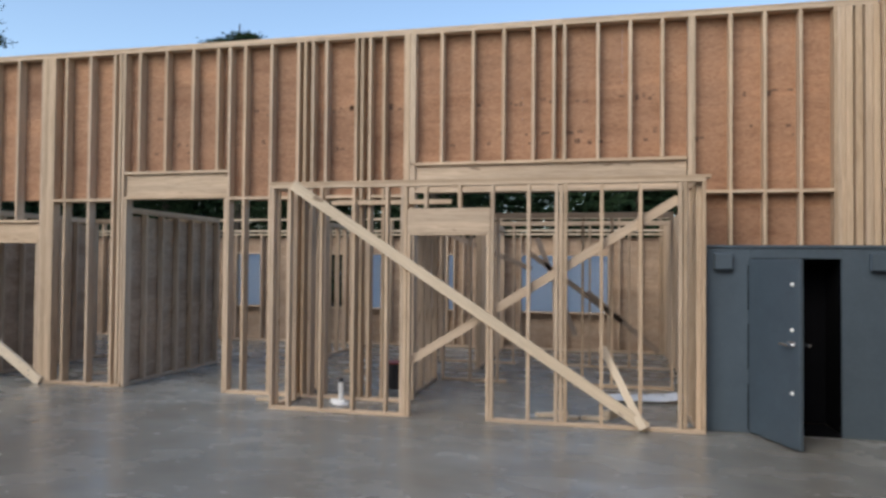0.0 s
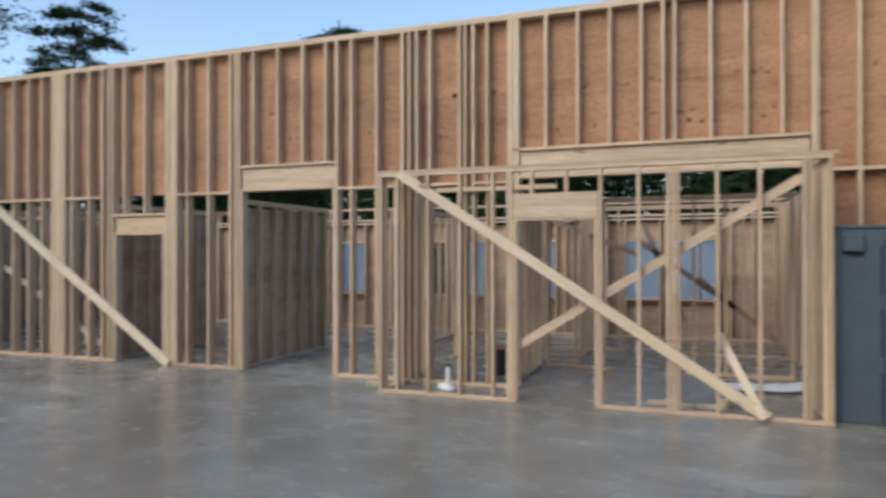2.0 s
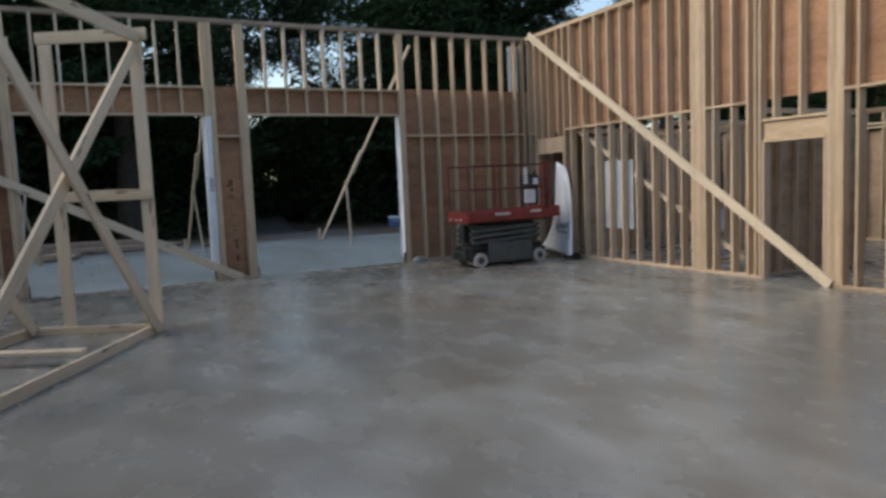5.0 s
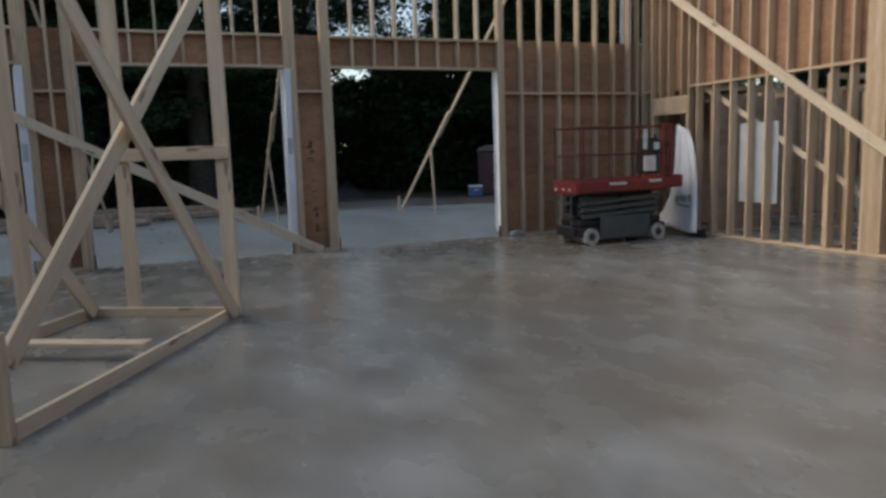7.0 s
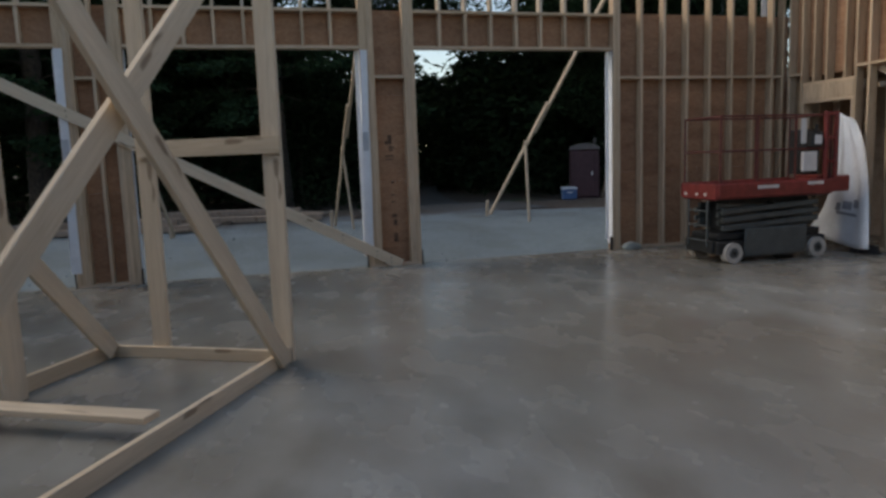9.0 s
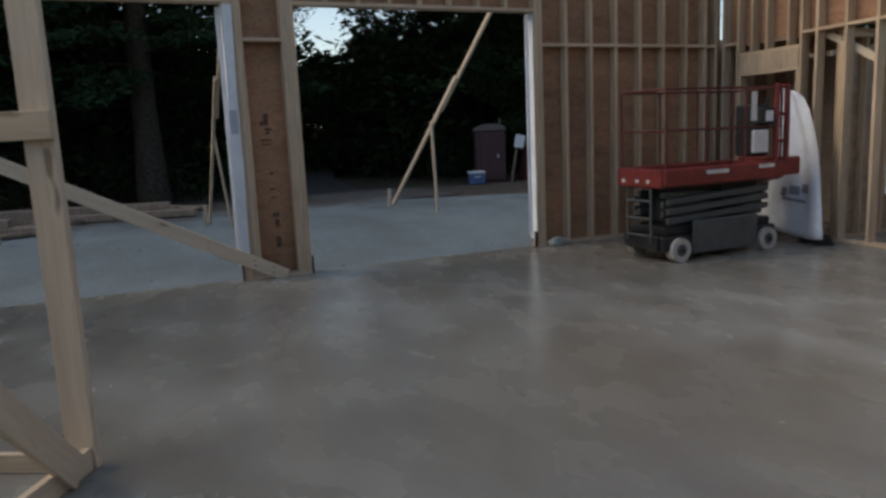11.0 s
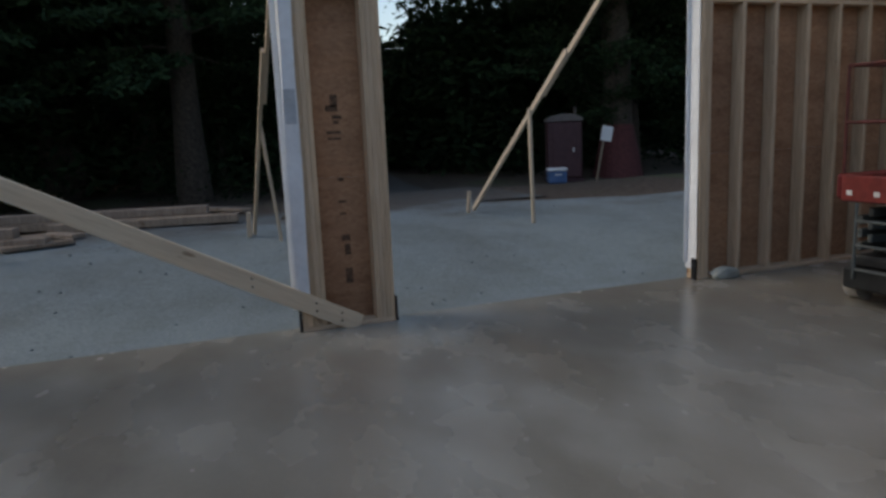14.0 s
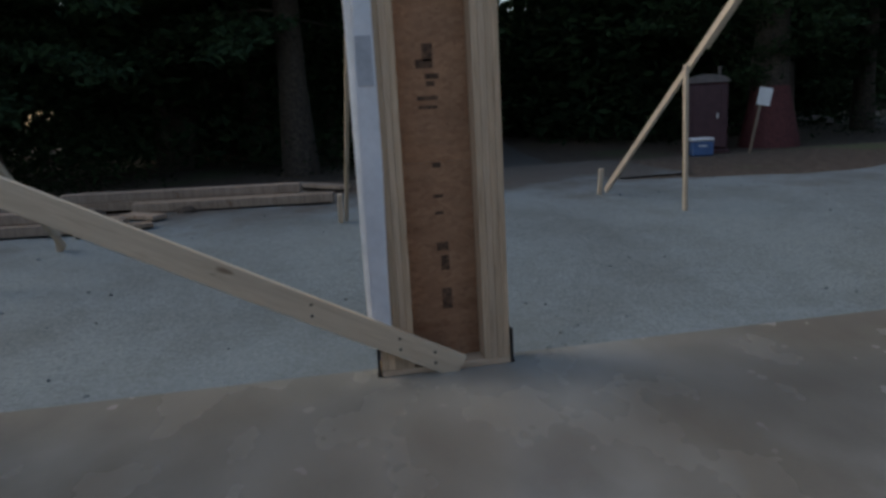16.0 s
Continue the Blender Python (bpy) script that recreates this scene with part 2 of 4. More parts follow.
def tube(a, b, r0, r1=None, n=10):
    bm = bmesh.new()
    add_tube(bm, a, b, r0, r1, n)
    return bm


def bar_mesh(length, w, d, mat, bevel=0.003):
    key = (round(length, 3), round(w, 3), round(d, 3), mat.name)
    if key not in MESHES:
        MESHES[key] = mesh_of("lumber", box((-w / 2, -d / 2, -length / 2), (w / 2, d / 2, length / 2), bevel), mat)
    return MESHES[key]


def lumber(name, parent, a, b, w=0.038, d=0.14, mat=None, face=(0, 1, 0), label=""):
    """A sawn board from a to b; d is its size along the way 'face', w its size across it."""
    a, b = Vector(a), Vector(b)
    z = (b - a).normalized()
    y = Vector(face)
    y = (y - z * y.dot(z)).normalized()
    x = y.cross(z)
    rot = Matrix((x, y, z)).transposed().to_4x4()
    ob = new(name, bar_mesh((b - a).length, w, d, mat or PINE))
    ob.parent = parent
    ob.matrix_basis = Matrix.Translation((a + b) / 2) @ rot
    if label:
        tagged(ob, label)
    return ob


def structure(name, label, category="wall"):
    return tagged(new(name), label, category, kind="structure")


# ---- the slab and the ground ----
X_W, X_E, Y_N, Y_S, Y_FAR = -14.78, 3.5, 8.76, -7.0, 15.0
TOP = 4.80


def ground_height(x, y):
    away = min(max((-15.2 - x) / 3.5, 0.0), 1.0)
    h = -0.07 + 0.26 * away * away * (3 - 2 * away)
    dip = min(max((-24.2 - x) / 3.2, 0.0), 1.0)
    h -= 0.38 * dip * dip * (3 - 2 * dip)
    return h + 0.035 * noise.noise(Vector((x * 0.35, y * 0.35, 2.0))) * min(1.0, max(0.0, (-15.0 - x) / 1.5))


def sheet(name, xs, ys, height, mat):
    nx, ny = len(xs), len(ys)
    vs = [(x, y, height(x, y)) for y in ys for x in xs]
    fs = [(j * nx + i, j * nx + i + 1, (j + 1) * nx + i + 1, (j + 1) * nx + i) for j in range(ny - 1) for i in range(nx - 1)]
    me = bpy.data.meshes.new(name)
    me.from_pydata(vs, [], fs)
    me.materials.append(mat)
    for p in me.polygons:
        p.use_smooth = True
    return me


def steps(*runs):
    out = []
    for a, b, n in runs:
        out += [a + (b - a) * i / n for i in range(n)]
    return out + [runs[-1][1]]


gx = steps((-900, -60, 12), (-60, -14, 70), (-14, 30, 8), (30, 900, 8))
gy = steps((-900, -30, 8), (-30, 30, 70), (30, 900, 8))
ground = thing("ground", "dark soil with leaf litter round the building site", "ground", kind="structure", data=sheet("ground", gx, gy, lambda x, y: ground_height(x, y) - 0.02, SOIL))


def yard_edge(y):
    near = min(max((y - 3.5) / 4.0, 0.0), 1.0)
    return -21.9 + 0.6 * near - 0.6 * math.sin(y * 0.5) - 0.8 * noise.noise(Vector((0.4 * y, 7.0, 0.0)))


def yard():
    ys = steps((-16, 22, 110))
    nx = 46
    vs, fs = [], []
    for y in ys:
        e = yard_edge(y)
        for i in range(nx):
            x = -14.6 + (e + 14.6) * i / (nx - 1)
            rough = 0.012 * noise.noise(Vector((x * 3, y * 3, 0)))
            vs.append((x, y, ground_height(x, y) + rough + (0.006 if i < nx - 1 else -0.06)))
    for j in range(len(ys) - 1):
        for i in range(nx - 1):
            fs.append((j * nx + i, (j + 1) * nx + i, (j + 1) * nx + i + 1, j * nx + i + 1))
    me = bpy.data.meshes.new("gravel_yard")
    me.from_pydata(vs, [], fs)
    me.materials.append(GRAVEL)
    for p in me.polygons:
        p.use_smooth = True
    return me


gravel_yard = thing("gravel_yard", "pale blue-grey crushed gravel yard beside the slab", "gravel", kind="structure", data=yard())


def drive():
    vs, fs = [], []
    for j in range(41):
        s = j / 40
        x = -21.5 - 34 * s
        y = 6.2 - 1.6 * math.sin(s * 2.2) + 9 * s * s
        for i in range(9):
            yy = y + (i - 4) * (0.42 + 0.05 * s)
            vs.append((x, yy, ground_height(x, yy) + 0.012 + 0.9 * s * s - (0.07 if i in (0, 8) else 0)))
    for j in range(40):
        for i in range(8):
            fs.append((j * 9 + i, (j + 1) * 9 + i, (j + 1) * 9 + i + 1, j * 9 + i + 1))
    me = bpy.data.meshes.new("drive")
    me.from_pydata(vs, [], fs)
    me.materials.append(GRAVEL)
    return me


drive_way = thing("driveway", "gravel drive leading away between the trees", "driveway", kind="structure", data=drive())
floor = thing("floor", "smooth trowelled grey concrete slab with pale smears", "floor", kind="structure",
              data=box((X_W - 0.16, Y_S - 0.16, -0.30), (X_E + 0.16, Y_FAR + 0.16, 0.0), 0.01), material=CONCRETE)


# ---- sheathed stud walls ----
def stud(parent, x, y, z0, z1, along, w=0.038, d=0.14, mat=None, name="stud"):
    face = (0, 1, 0) if along == "x" else (1, 0, 0)
    return lumber(name, parent, (x, y, z0), (x, y, z1), w, d, mat, face)


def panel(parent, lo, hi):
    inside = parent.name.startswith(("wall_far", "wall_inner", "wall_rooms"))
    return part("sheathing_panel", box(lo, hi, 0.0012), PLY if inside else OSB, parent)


def panels(parent, along, plane, u0, u1, z0, z1, shift=0.0, gap=0.0006):
    """Strand boards 2.44 by 1.22 m laid lengthwise in staggered rows on one face of a wall; plane: the two faces."""
    z, row = z0, 0
    while z < z1 - 0.02:
        zt = min(z + 1.22, z1)
        u = u0 - (1.22 if row % 2 else 0.0) - shift
        while u < u1 - 0.02:
            a, b = max(u, u0), min(u + 2.44, u1)
            if b - a > 0.05:
                lo = (a + gap, plane[0], z + gap) if along == "x" else (plane[0], a + gap, z + gap)
                hi = (b - gap, plane[1], zt - gap) if along == "x" else (plane[1], b - gap, zt - gap)
                panel(parent, lo, hi)
            u += 2.44
        z, row = zt, row + 1


# north wall: tall studs, boarded above, open below
wall_north = structure("wall_north", "tall pine stud wall boarded above with brown strand board")
YN = Y_N + 0.07
OPEN_N = [(-14.42, -13.42, 2.22, 2.46), (-8.54, -7.52, 2.07, 2.33), (-6.10, -4.50, 2.69, 3.00), (-1.92, 1.47, 2.72, 3.03)]
STUDS_N = [-14.72, -14.45, -13.40, -13.17, -12.77, -12.37, -11.98, -11.62, -11.23, -10.81, -10.45, -10.14, -9.90, -9.861, -9.822, -9.783, -9.744, -9.705, -9.666, -9.627, -9.45, -9.09, -8.80,
           -8.66, -8.58, -7.49, -7.451, -7.412, -7.373, -7.334, -7.295, -7.09, -6.69, -6.29, -6.19, -6.13, -4.48, -4.25, -3.86, -3.47, -3.37, -3.26, -3.07, -2.65, -2.57, -2.46, -2.27,
           1.50, 1.54, 1.95, 2.32, 2.70, 3.06, 3.10, 3.14]
for x in STUDS_N:
    stud(wall_north, x, YN, 0.038, TOP - 0.076, "x")
for x in (-1.96, -1.88):
    stud(wall_north, x, YN, 0.038, TOP - 0.076, "x", 0.074)
for x in (3.20, 3.30, 3.40, 3.48):
    stud(wall_north, x, YN, 0.038, TOP - 0.076, "x", 0.075)
CRIPPLES = {0: (-14.2, -13.95, -13.6), 1: (-8.34, -7.92), 2: (-5.88, -5.46, -5.04, -4.66), 3: (-1.5, -1.1, -0.71, -0.34, -0.09, 0.04, 0.44, 0.82, 1.19)}
for i, (a, b, z0, z1) in enumerate(OPEN_N):
    for x in CRIPPLES[i]:
        stud(wall_north, x, YN, z1 + 0.038, TOP - 0.076, "x", name="cripple_stud")
    if i == 0:
        part("header", box((a + 0.01, YN - 0.069, z0), (b - 0.01, YN + 0.05, z1), 0.004), PINE, wall_north)
    elif i == 3:
        lumber("header", wall_north, (a + 0.005, YN + 0.02, (z0 + z1) / 2), (b - 0.005, YN + 0.02, (z0 + z1) / 2), z1 - z0, 0.09, PINE)
    else:
        lumber("header", wall_north, (a + 0.005, YN + 0.022, (z0 + z1) / 2), (b - 0.005, YN + 0.022, (z0 + z1) / 2), z1 - z0 - 0.004, 0.09, PINE)
    lumber("header_plate", wall_north, (a, YN, z1 + 0.019), (b, YN, z1 + 0.019), 0.038, 0.14)
    lumber("header_plate", wall_north, (a, YN, z0 - 0.021), (b, YN, z0 - 0.021), 0.038, 0.138)
    if i in (0, 1, 2):
        for x in (a + 0.02, b - 0.02):
            stud(wall_north, x, YN, 0.002, z0 - 0.042, "x", name="trimmer_stud")
runs = [(X_W, -14.44), (-13.40, -8.56), (-7.50, -6.12), (-4.48, -1.94), (1.49, X_E)]
for a, b in runs:
    lumber("bottom_plate", wall_north, (a, YN, 0.019), (b, YN, 0.019), 0.038, 0.14)
for z in (TOP - 0.057, TOP - 0.019):
    for a, b in ((X_W, -9.8), (-9.797, -4.9), (-4.897, 0.0), (0.003, X_E)):
        lumber("top_plate", wall_north, (a, YN, z), (b, YN, z), 0.038, 0.14, PINE)
full = sorted(STUDS_N + [-1.96, -1.88])
for a, b in zip(full, full[1:]):
    if 0.16 < b - a < 0.6 and not any(o[0] - 0.05 < (a + b) / 2 < o[1] + 0.05 for o in OPEN_N):
        lumber("blocking", wall_north, (a + 0.02, YN - 0.005, 2.645), (b - 0.02, YN - 0.005, 2.645), 0.038, 0.128)
OSB_N = (Y_N + 0.142, Y_N + 0.154)
panels(wall_north, "x", OSB_N, X_W, -8.56, 2.62, TOP, 0.4)
panels(wall_north, "x", OSB_N, -8.56, -7.5, 2.66, TOP, 0.7)
panels(wall_north, "x", OSB_N, -7.5, -6.11, 2.62, TOP, 1.3)
panels(wall_north, "x", OSB_N, -6.11, -4.48, 3.02, TOP, 0.9)
panels(wall_north, "x", OSB_N, -4.48, -1.93, 2.62, TOP, 0.2)
panels(wall_north, "x", OSB_N, -1.93, 1.48, 2.76, TOP, 1.0)
panels(wall_north, "x", OSB_N, 1.48, X_E + 0.14, 0.02, TOP, 0.6)

# west wall: two wide door openings, boarded to the door heads, open framing above
wall_west = structure("wall_west", "stud wall with wide door openings, open framing above")
XW = X_W - 0.07
PIERS = [(5.64, 8.74), (1.79, 2.56), (-2.03, -1.25), (-5.87, -5.07)]
HEAD0, HEAD1 = 3.06, 3.55
up = [8.50, 8.15, 7.745, 7.34, 6.935, 6.53, 6.135]
for y in up + [8.70, 5.748]:
    stud(wall_west, XW, y, 0.038, TOP - 0.076, "y")
for a, b in PIERS[1:]:
    for y in (a + 0.020, a + 0.059, a + 0.098, a + 0.137, a + 0.176, b - 0.020, b - 0.059, b - 0.098, b - 0.137):
        stud(wall_west, XW, y, 0.038, TOP - 0.076, "y")
for y in (5.67, 5.709):
    stud(wall_west, XW, y, 0.038, TOP - 0.076, "y")
stud(wall_west, XW, -1.60, 0.038, TOP - 0.076, "y")
BAYS = [(2.56, 5.64), (-1.25, 1.79), (-5.07, -2.03)]
for a, b in BAYS:
    n = 8
    for i in range(1, n):
        y = a + (b - a) * i / n
        # Greyer pine here: backlight and blue sky are put into the stud colour.
        stud(wall_west, XW, y, HEAD1 + 0.038, TOP - 0.076, "y", mat=PINE_PALE, name="cripple_stud")
        stud(wall_west, XW + 0.005, y, HEAD0 + 0.038, HEAD1 - 0.001, "y", 0.038, 0.12, name="cripple_stud")
    for z in (HEAD0 + 0.019, HEAD1 + 0.019):
        lumber("header_plate", wall_west, (XW, a + 0.002, z), (XW, b - 0.002, z), 0.038, 0.14, PINE, (1, 0, 0))
for a, b in PIERS:
    lumber("bottom_plate", wall_west, (XW, a, 0.019), (XW, b, 0.019), 0.038, 0.142, PINE, (1, 0, 0))
for z in (TOP - 0.057, TOP - 0.019):
    for a, b in ((Y_S, -1.6), (-1.597, 3.3), (3.303, Y_N - 0.002)):
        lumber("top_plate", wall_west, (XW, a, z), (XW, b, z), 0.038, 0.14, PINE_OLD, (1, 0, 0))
ys = [8.70, *up, 5.748]
for b, a in zip(ys, ys[1:]):
    lumber("blocking", wall_west, (XW, a + 0.02, 2.65), (XW, b - 0.02, 2.65), 0.038, 0.13, PINE, (1, 0, 0))
for a, b in PIERS[1:]:
    lumber("blocking", wall_west, (XW, a + 0.196, 2.68), (XW, b - 0.157, 2.68), 0.038, 0.13, PINE, (1, 0, 0))
OSB_W = (X_W - 0.154, X_W - 0.142)
panels(wall_west, "y", OSB_W, 5.64, Y_N + 0.14, 0.0, 3.62, 0.3)
for a, b in PIERS[1:]:
    panels(wall_west, "y", OSB_W, a, b, 0.0, 3.60, 0.1)
for a, b in BAYS:
    panels(wall_west, "y", OSB_W, a, b, HEAD0, HEAD1 + 0.03, 0.8)
panels(wall_west, "y", OSB_W, Y_S, -5.88, 0.0, 3.6, 0.5)
for y in (-6.3, -6.7):
    stud(wall_west, XW, y, 0.038, TOP - 0.076, "y")

# house wrap folded round the door jambs
for a, b in PIERS:
    for y, s in ((a, -1), (b, 1)):
        if b > 8 and s > 0:
            continue
        lo, hi = (X_W - 0.172, y - 0.008, 0.10), (X_W - 0.012, y - 0.003, 3.05)
        if s > 0:
            lo, hi = (X_W - 0.172, y + 0.003, 0.10), (X_W - 0.09, y + 0.008, 3.05)
        part("house_wrap", box(lo, hi, 0.001), WRAP, wall_west, "white house wrap folded round the jamb")
        if s < 0:
            part("house_wrap", box((X_W - 0.150, y - (0.05 if b > 8 else 0.055), 0.16), (X_W - 0.142, y - 0.010, 3.04), 0.002), WRAP, wall_west, "white strip of wrap beside the jamb")
    part("house_wrap", box((X_W - 0.176, a - 0.008, 0.10), (X_W - 0.172, min(b, 8.7) + 0.008, 3.6), 0.001), WRAP, wall_west)

# a loose fold of wrap lapped over the face of each post, leaning a little
for a, b in PIERS[1:]:
    fold = bmesh.new()
    rings = []
    for i in range(9):
        q = i / 8
        z = 0.20 + 2.84 * q
        y0 = a - 0.045 + 0.045 * q + 0.006 * math.sin(7 * q + a)
        y1 = a + 0.072 + 0.025 * q + 0.005 * math.sin(11 * q + 2 * a)
        x0 = X_W + 0.003 + 0.003 * math.sin(9 * q)
        rings.append([fold.verts.new(p) for p in ((x0, y0, z), (x0 + 0.003, y1, z), (x0 + 0.006, y1, z), (x0 + 0.003, y0, z))])
    for lo, hi in zip(rings, rings[1:]):
        for n in range(4):
            fold.faces.new((lo[n], lo[(n + 1) % 4], hi[(n + 1) % 4], hi[n]))
    fold.faces.new(rings[0])
    fold.faces.new(rings[-1])
    part("house_wrap", fold, WRAP, wall_west, "white wrap lapped over the post face")
    part("patch", box((X_W + 0.010, a - 0.015, 1.66), (X_W + 0.012, a + 0.07, 1.92), 0.0005), WRAP_DULL, wall_west, "grey printed patch on the wrap")

# east and south walls close the place
wall_east = structure("wall_east", "pine stud wall boarded with brown strand board")
for i in range(38):
    y = Y_N - 0.10 - 0.406 * i
    stud(wall_east, X_E + 0.07, y, 0.038, TOP - 0.076, "y")
    if i:
        lumber("blocking", wall_east, (X_E + 0.07, y + 0.02, 2.65), (X_E + 0.07, y + 0.386, 2.65), 0.038, 0.13, PINE, (1, 0, 0))
lumber("bottom_plate", wall_east, (X_E + 0.07, Y_S, 0.019), (X_E + 0.07, Y_N, 0.019), 0.038, 0.14, PINE, (1, 0, 0))
lumber("top_plate", wall_east, (X_E + 0.07, Y_S, TOP - 0.038), (X_E + 0.07, Y_N, TOP - 0.038), 0.076, 0.14, PINE, (1, 0, 0))
panels(wall_east, "y", (X_E + 0.142, X_E + 0.154), Y_S, Y_N + 0.1, 0.0, TOP, 0.3)
wall_south = structure("wall_south", "pine stud wall boarded with brown strand board")
for i in range(45):
    stud(wall_south, X_W + 0.1 + 0.406 * i, Y_S - 0.07, 0.038, TOP - 0.076, "x")
lumber("bottom_plate", wall_south, (X_W, Y_S - 0.07, 0.019), (X_E, Y_S - 0.07, 0.019))
lumber("top_plate", wall_south, (X_W, Y_S - 0.07, TOP - 0.038), (X_E, Y_S - 0.07, TOP - 0.038), 0.076)
panels(wall_south, "x", (Y_S - 0.154, Y_S - 0.142), X_W, X_E, 0.0, TOP, 0.3)


# ---- rooms behind the north wall ----
def stud_wall(name, label, a, b, z1, n=None, gaps=(), d=0.09, mat=None, rails=()):
    """An open partition of studs between two plates, from a to b in plan; gaps: stretches without studs or bottom plate."""
    w = structure(name, label, "wall")
    a, b = Vector((*a, 0)), Vector((*b, 0))
    way = (b - a).normalized()
    side = Vector((-way.y, way.x, 0))
    length = (b - a).length
    n = n or max(1, round(length / 0.406))
    for z in (z1 - 0.019, z1 - 0.057):
        lumber("top_plate", w, a + Vector((0, 0, z)), b + Vector((0, 0, z)), 0.038, d, mat, side)
    for r in rails:
        lumber("rail", w, a + Vector((0, 0, r)), b + Vector((0, 0, r)), 0.038, d * 0.98, mat, side)
    cuts = sorted(gaps)
    s = 0.0
    for g0, g1 in [*cuts, (length, length)]:
        if g0 - s > 0.05:
            lumber("bottom_plate", w, a + way * s + Vector((0, 0, 0.019)), a + way * g0 + Vector((0, 0, 0.019)), 0.038, d, mat, side)
        s = g1
    for i in range(n + 1):
        s = 0.02 + (length - 0.04) * i / n
        if any(g0 < s < g1 for g0, g1 in cuts):
            continue
        p = a + way * s
        lumber("stud", w, p + Vector((0, 0, 0.038)), p + Vector((0, 0, z1 - 0.076)), 0.038, d * 0.99, mat, side)
    return w


PART = "open pine stud partition inside the unfinished rooms"
Z_IN = 2.55
stud_wall("wall_inner_1", PART, (-6.17, 8.92), (-6.17, 11.35), Z_IN)
inner_1 = scene.objects["wall_inner_1"]
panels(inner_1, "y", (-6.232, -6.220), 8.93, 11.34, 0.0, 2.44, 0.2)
stud_wall("wall_inner_2", PART, (-14.5, 11.40), (-6.2, 11.40), Z_IN, gaps=((2.2, 3.1), (6.0, 6.9)))
stud_wall("wall_inner_3", PART, (-8.70, 8.92), (-8.70, 11.3), Z_IN)
inner_3 = scene.objects["wall_inner_3"]
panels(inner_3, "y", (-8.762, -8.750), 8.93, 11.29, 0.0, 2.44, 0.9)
stud_wall("wall_inner_4", PART, (-3.55, 9.42), (-3.55, 11.2), Z_IN, gaps=((0.7, 1.5),))
stud_wall("wall_inner_5", PART, (-10.6, 8.92), (-10.6, 11.3), Z_IN)
stud_wall("wall_inner_6", PART, (-2.0, 8.93), (-2.0, 10.6), Z_IN)
stud_wall("wall_inner_7", PART, (-1.9, 10.66), (1.5, 10.66), Z_IN, gaps=((1.0, 2.0),))
stud_wall("wall_inner_8", PART, (-4.6, 12.3), (-4.6, 14.8), Z_IN)
stud_wall("wall_inner_9", PART, (-1.55, 11.9), (-1.55, 14.8), Z_IN)
stud_wall("wall_inner_10", PART, (-12.4, 11.5), (-12.4, 14.8), Z_IN)
stud_wall("wall_inner_14", PART, (-2.4, 12.66), (1.65, 12.66), Z_IN, n=6, gaps=((1.4, 2.3),))
stud_wall("wall_inner_11", PART, (-8.2, 12.0), (-8.2, 14.8), Z_IN)

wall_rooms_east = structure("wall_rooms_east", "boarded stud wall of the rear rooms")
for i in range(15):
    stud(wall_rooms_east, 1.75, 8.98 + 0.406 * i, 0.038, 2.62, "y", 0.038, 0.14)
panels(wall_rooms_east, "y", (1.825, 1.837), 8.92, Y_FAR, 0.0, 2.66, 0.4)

# Added partitions and an unseen ceiling block light to keep the corner doorway dark.
shade_back = stud_wall("wall_inner_12", "added boarded partition darkening the corner doorway", (-14.7, 10.3), (-12.95, 10.3), 2.6)
panels(shade_back, "x", (10.232, 10.244), -14.75, -12.9, 0.0, 2.44, 0.2)
shade_side = stud_wall("wall_inner_13", "added boarded partition darkening the corner doorway", (-12.95, 8.93), (-12.95, 10.2), 2.6)
panels(shade_side, "y", (-13.012, -13.0), 8.93, 10.23, 0.0, 2.44, 0.2)
ceiling = thing("ceiling", "added board ceiling shading the corner doorway", "ceiling", kind="structure", data=box((X_W - 0.1, Y_N + 0.158, 2.601), (-12.88, 10.36, 2.62), 0.002), material=OSB)

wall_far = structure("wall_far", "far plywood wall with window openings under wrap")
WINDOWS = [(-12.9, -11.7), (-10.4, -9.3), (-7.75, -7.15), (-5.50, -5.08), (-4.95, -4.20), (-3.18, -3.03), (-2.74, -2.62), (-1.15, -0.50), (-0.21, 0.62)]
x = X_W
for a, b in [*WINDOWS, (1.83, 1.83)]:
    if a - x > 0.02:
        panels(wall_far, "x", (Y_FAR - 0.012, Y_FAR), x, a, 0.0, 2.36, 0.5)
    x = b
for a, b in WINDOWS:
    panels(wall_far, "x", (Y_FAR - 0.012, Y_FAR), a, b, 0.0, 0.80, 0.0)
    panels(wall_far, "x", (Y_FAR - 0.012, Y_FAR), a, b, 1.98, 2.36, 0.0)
    for z in (0.78, 1.99):
        lumber("sill_plate", wall_far, (a, Y_FAR - 0.08, z), (b, Y_FAR - 0.08, z), 0.038, 0.13)
    for xx in (a - 0.02, b + 0.02):
        stud(wall_far, xx, Y_FAR - 0.085, 0.038, 2.40, "x", 0.038, 0.14)
for i in range(41):
    xx = X_W + 0.2 + 0.406 * i
    if not any(a - 0.05 < xx < b + 0.05 for a, b in WINDOWS):
        stud(wall_far, xx, Y_FAR - 0.085, 0.038, 2.74, "x", 0.038, 0.14)
for z in (2.42, 2.50, 2.76):
    lumber("top_plate", wall_far, (X_W, Y_FAR - 0.085, z), (1.82, Y_FAR - 0.085, z), 0.038, 0.14, PINE_NEW)
lumber("bottom_plate", wall_far, (X_W, Y_FAR - 0.085, 0.019), (1.82, Y_FAR - 0.085, 0.019))
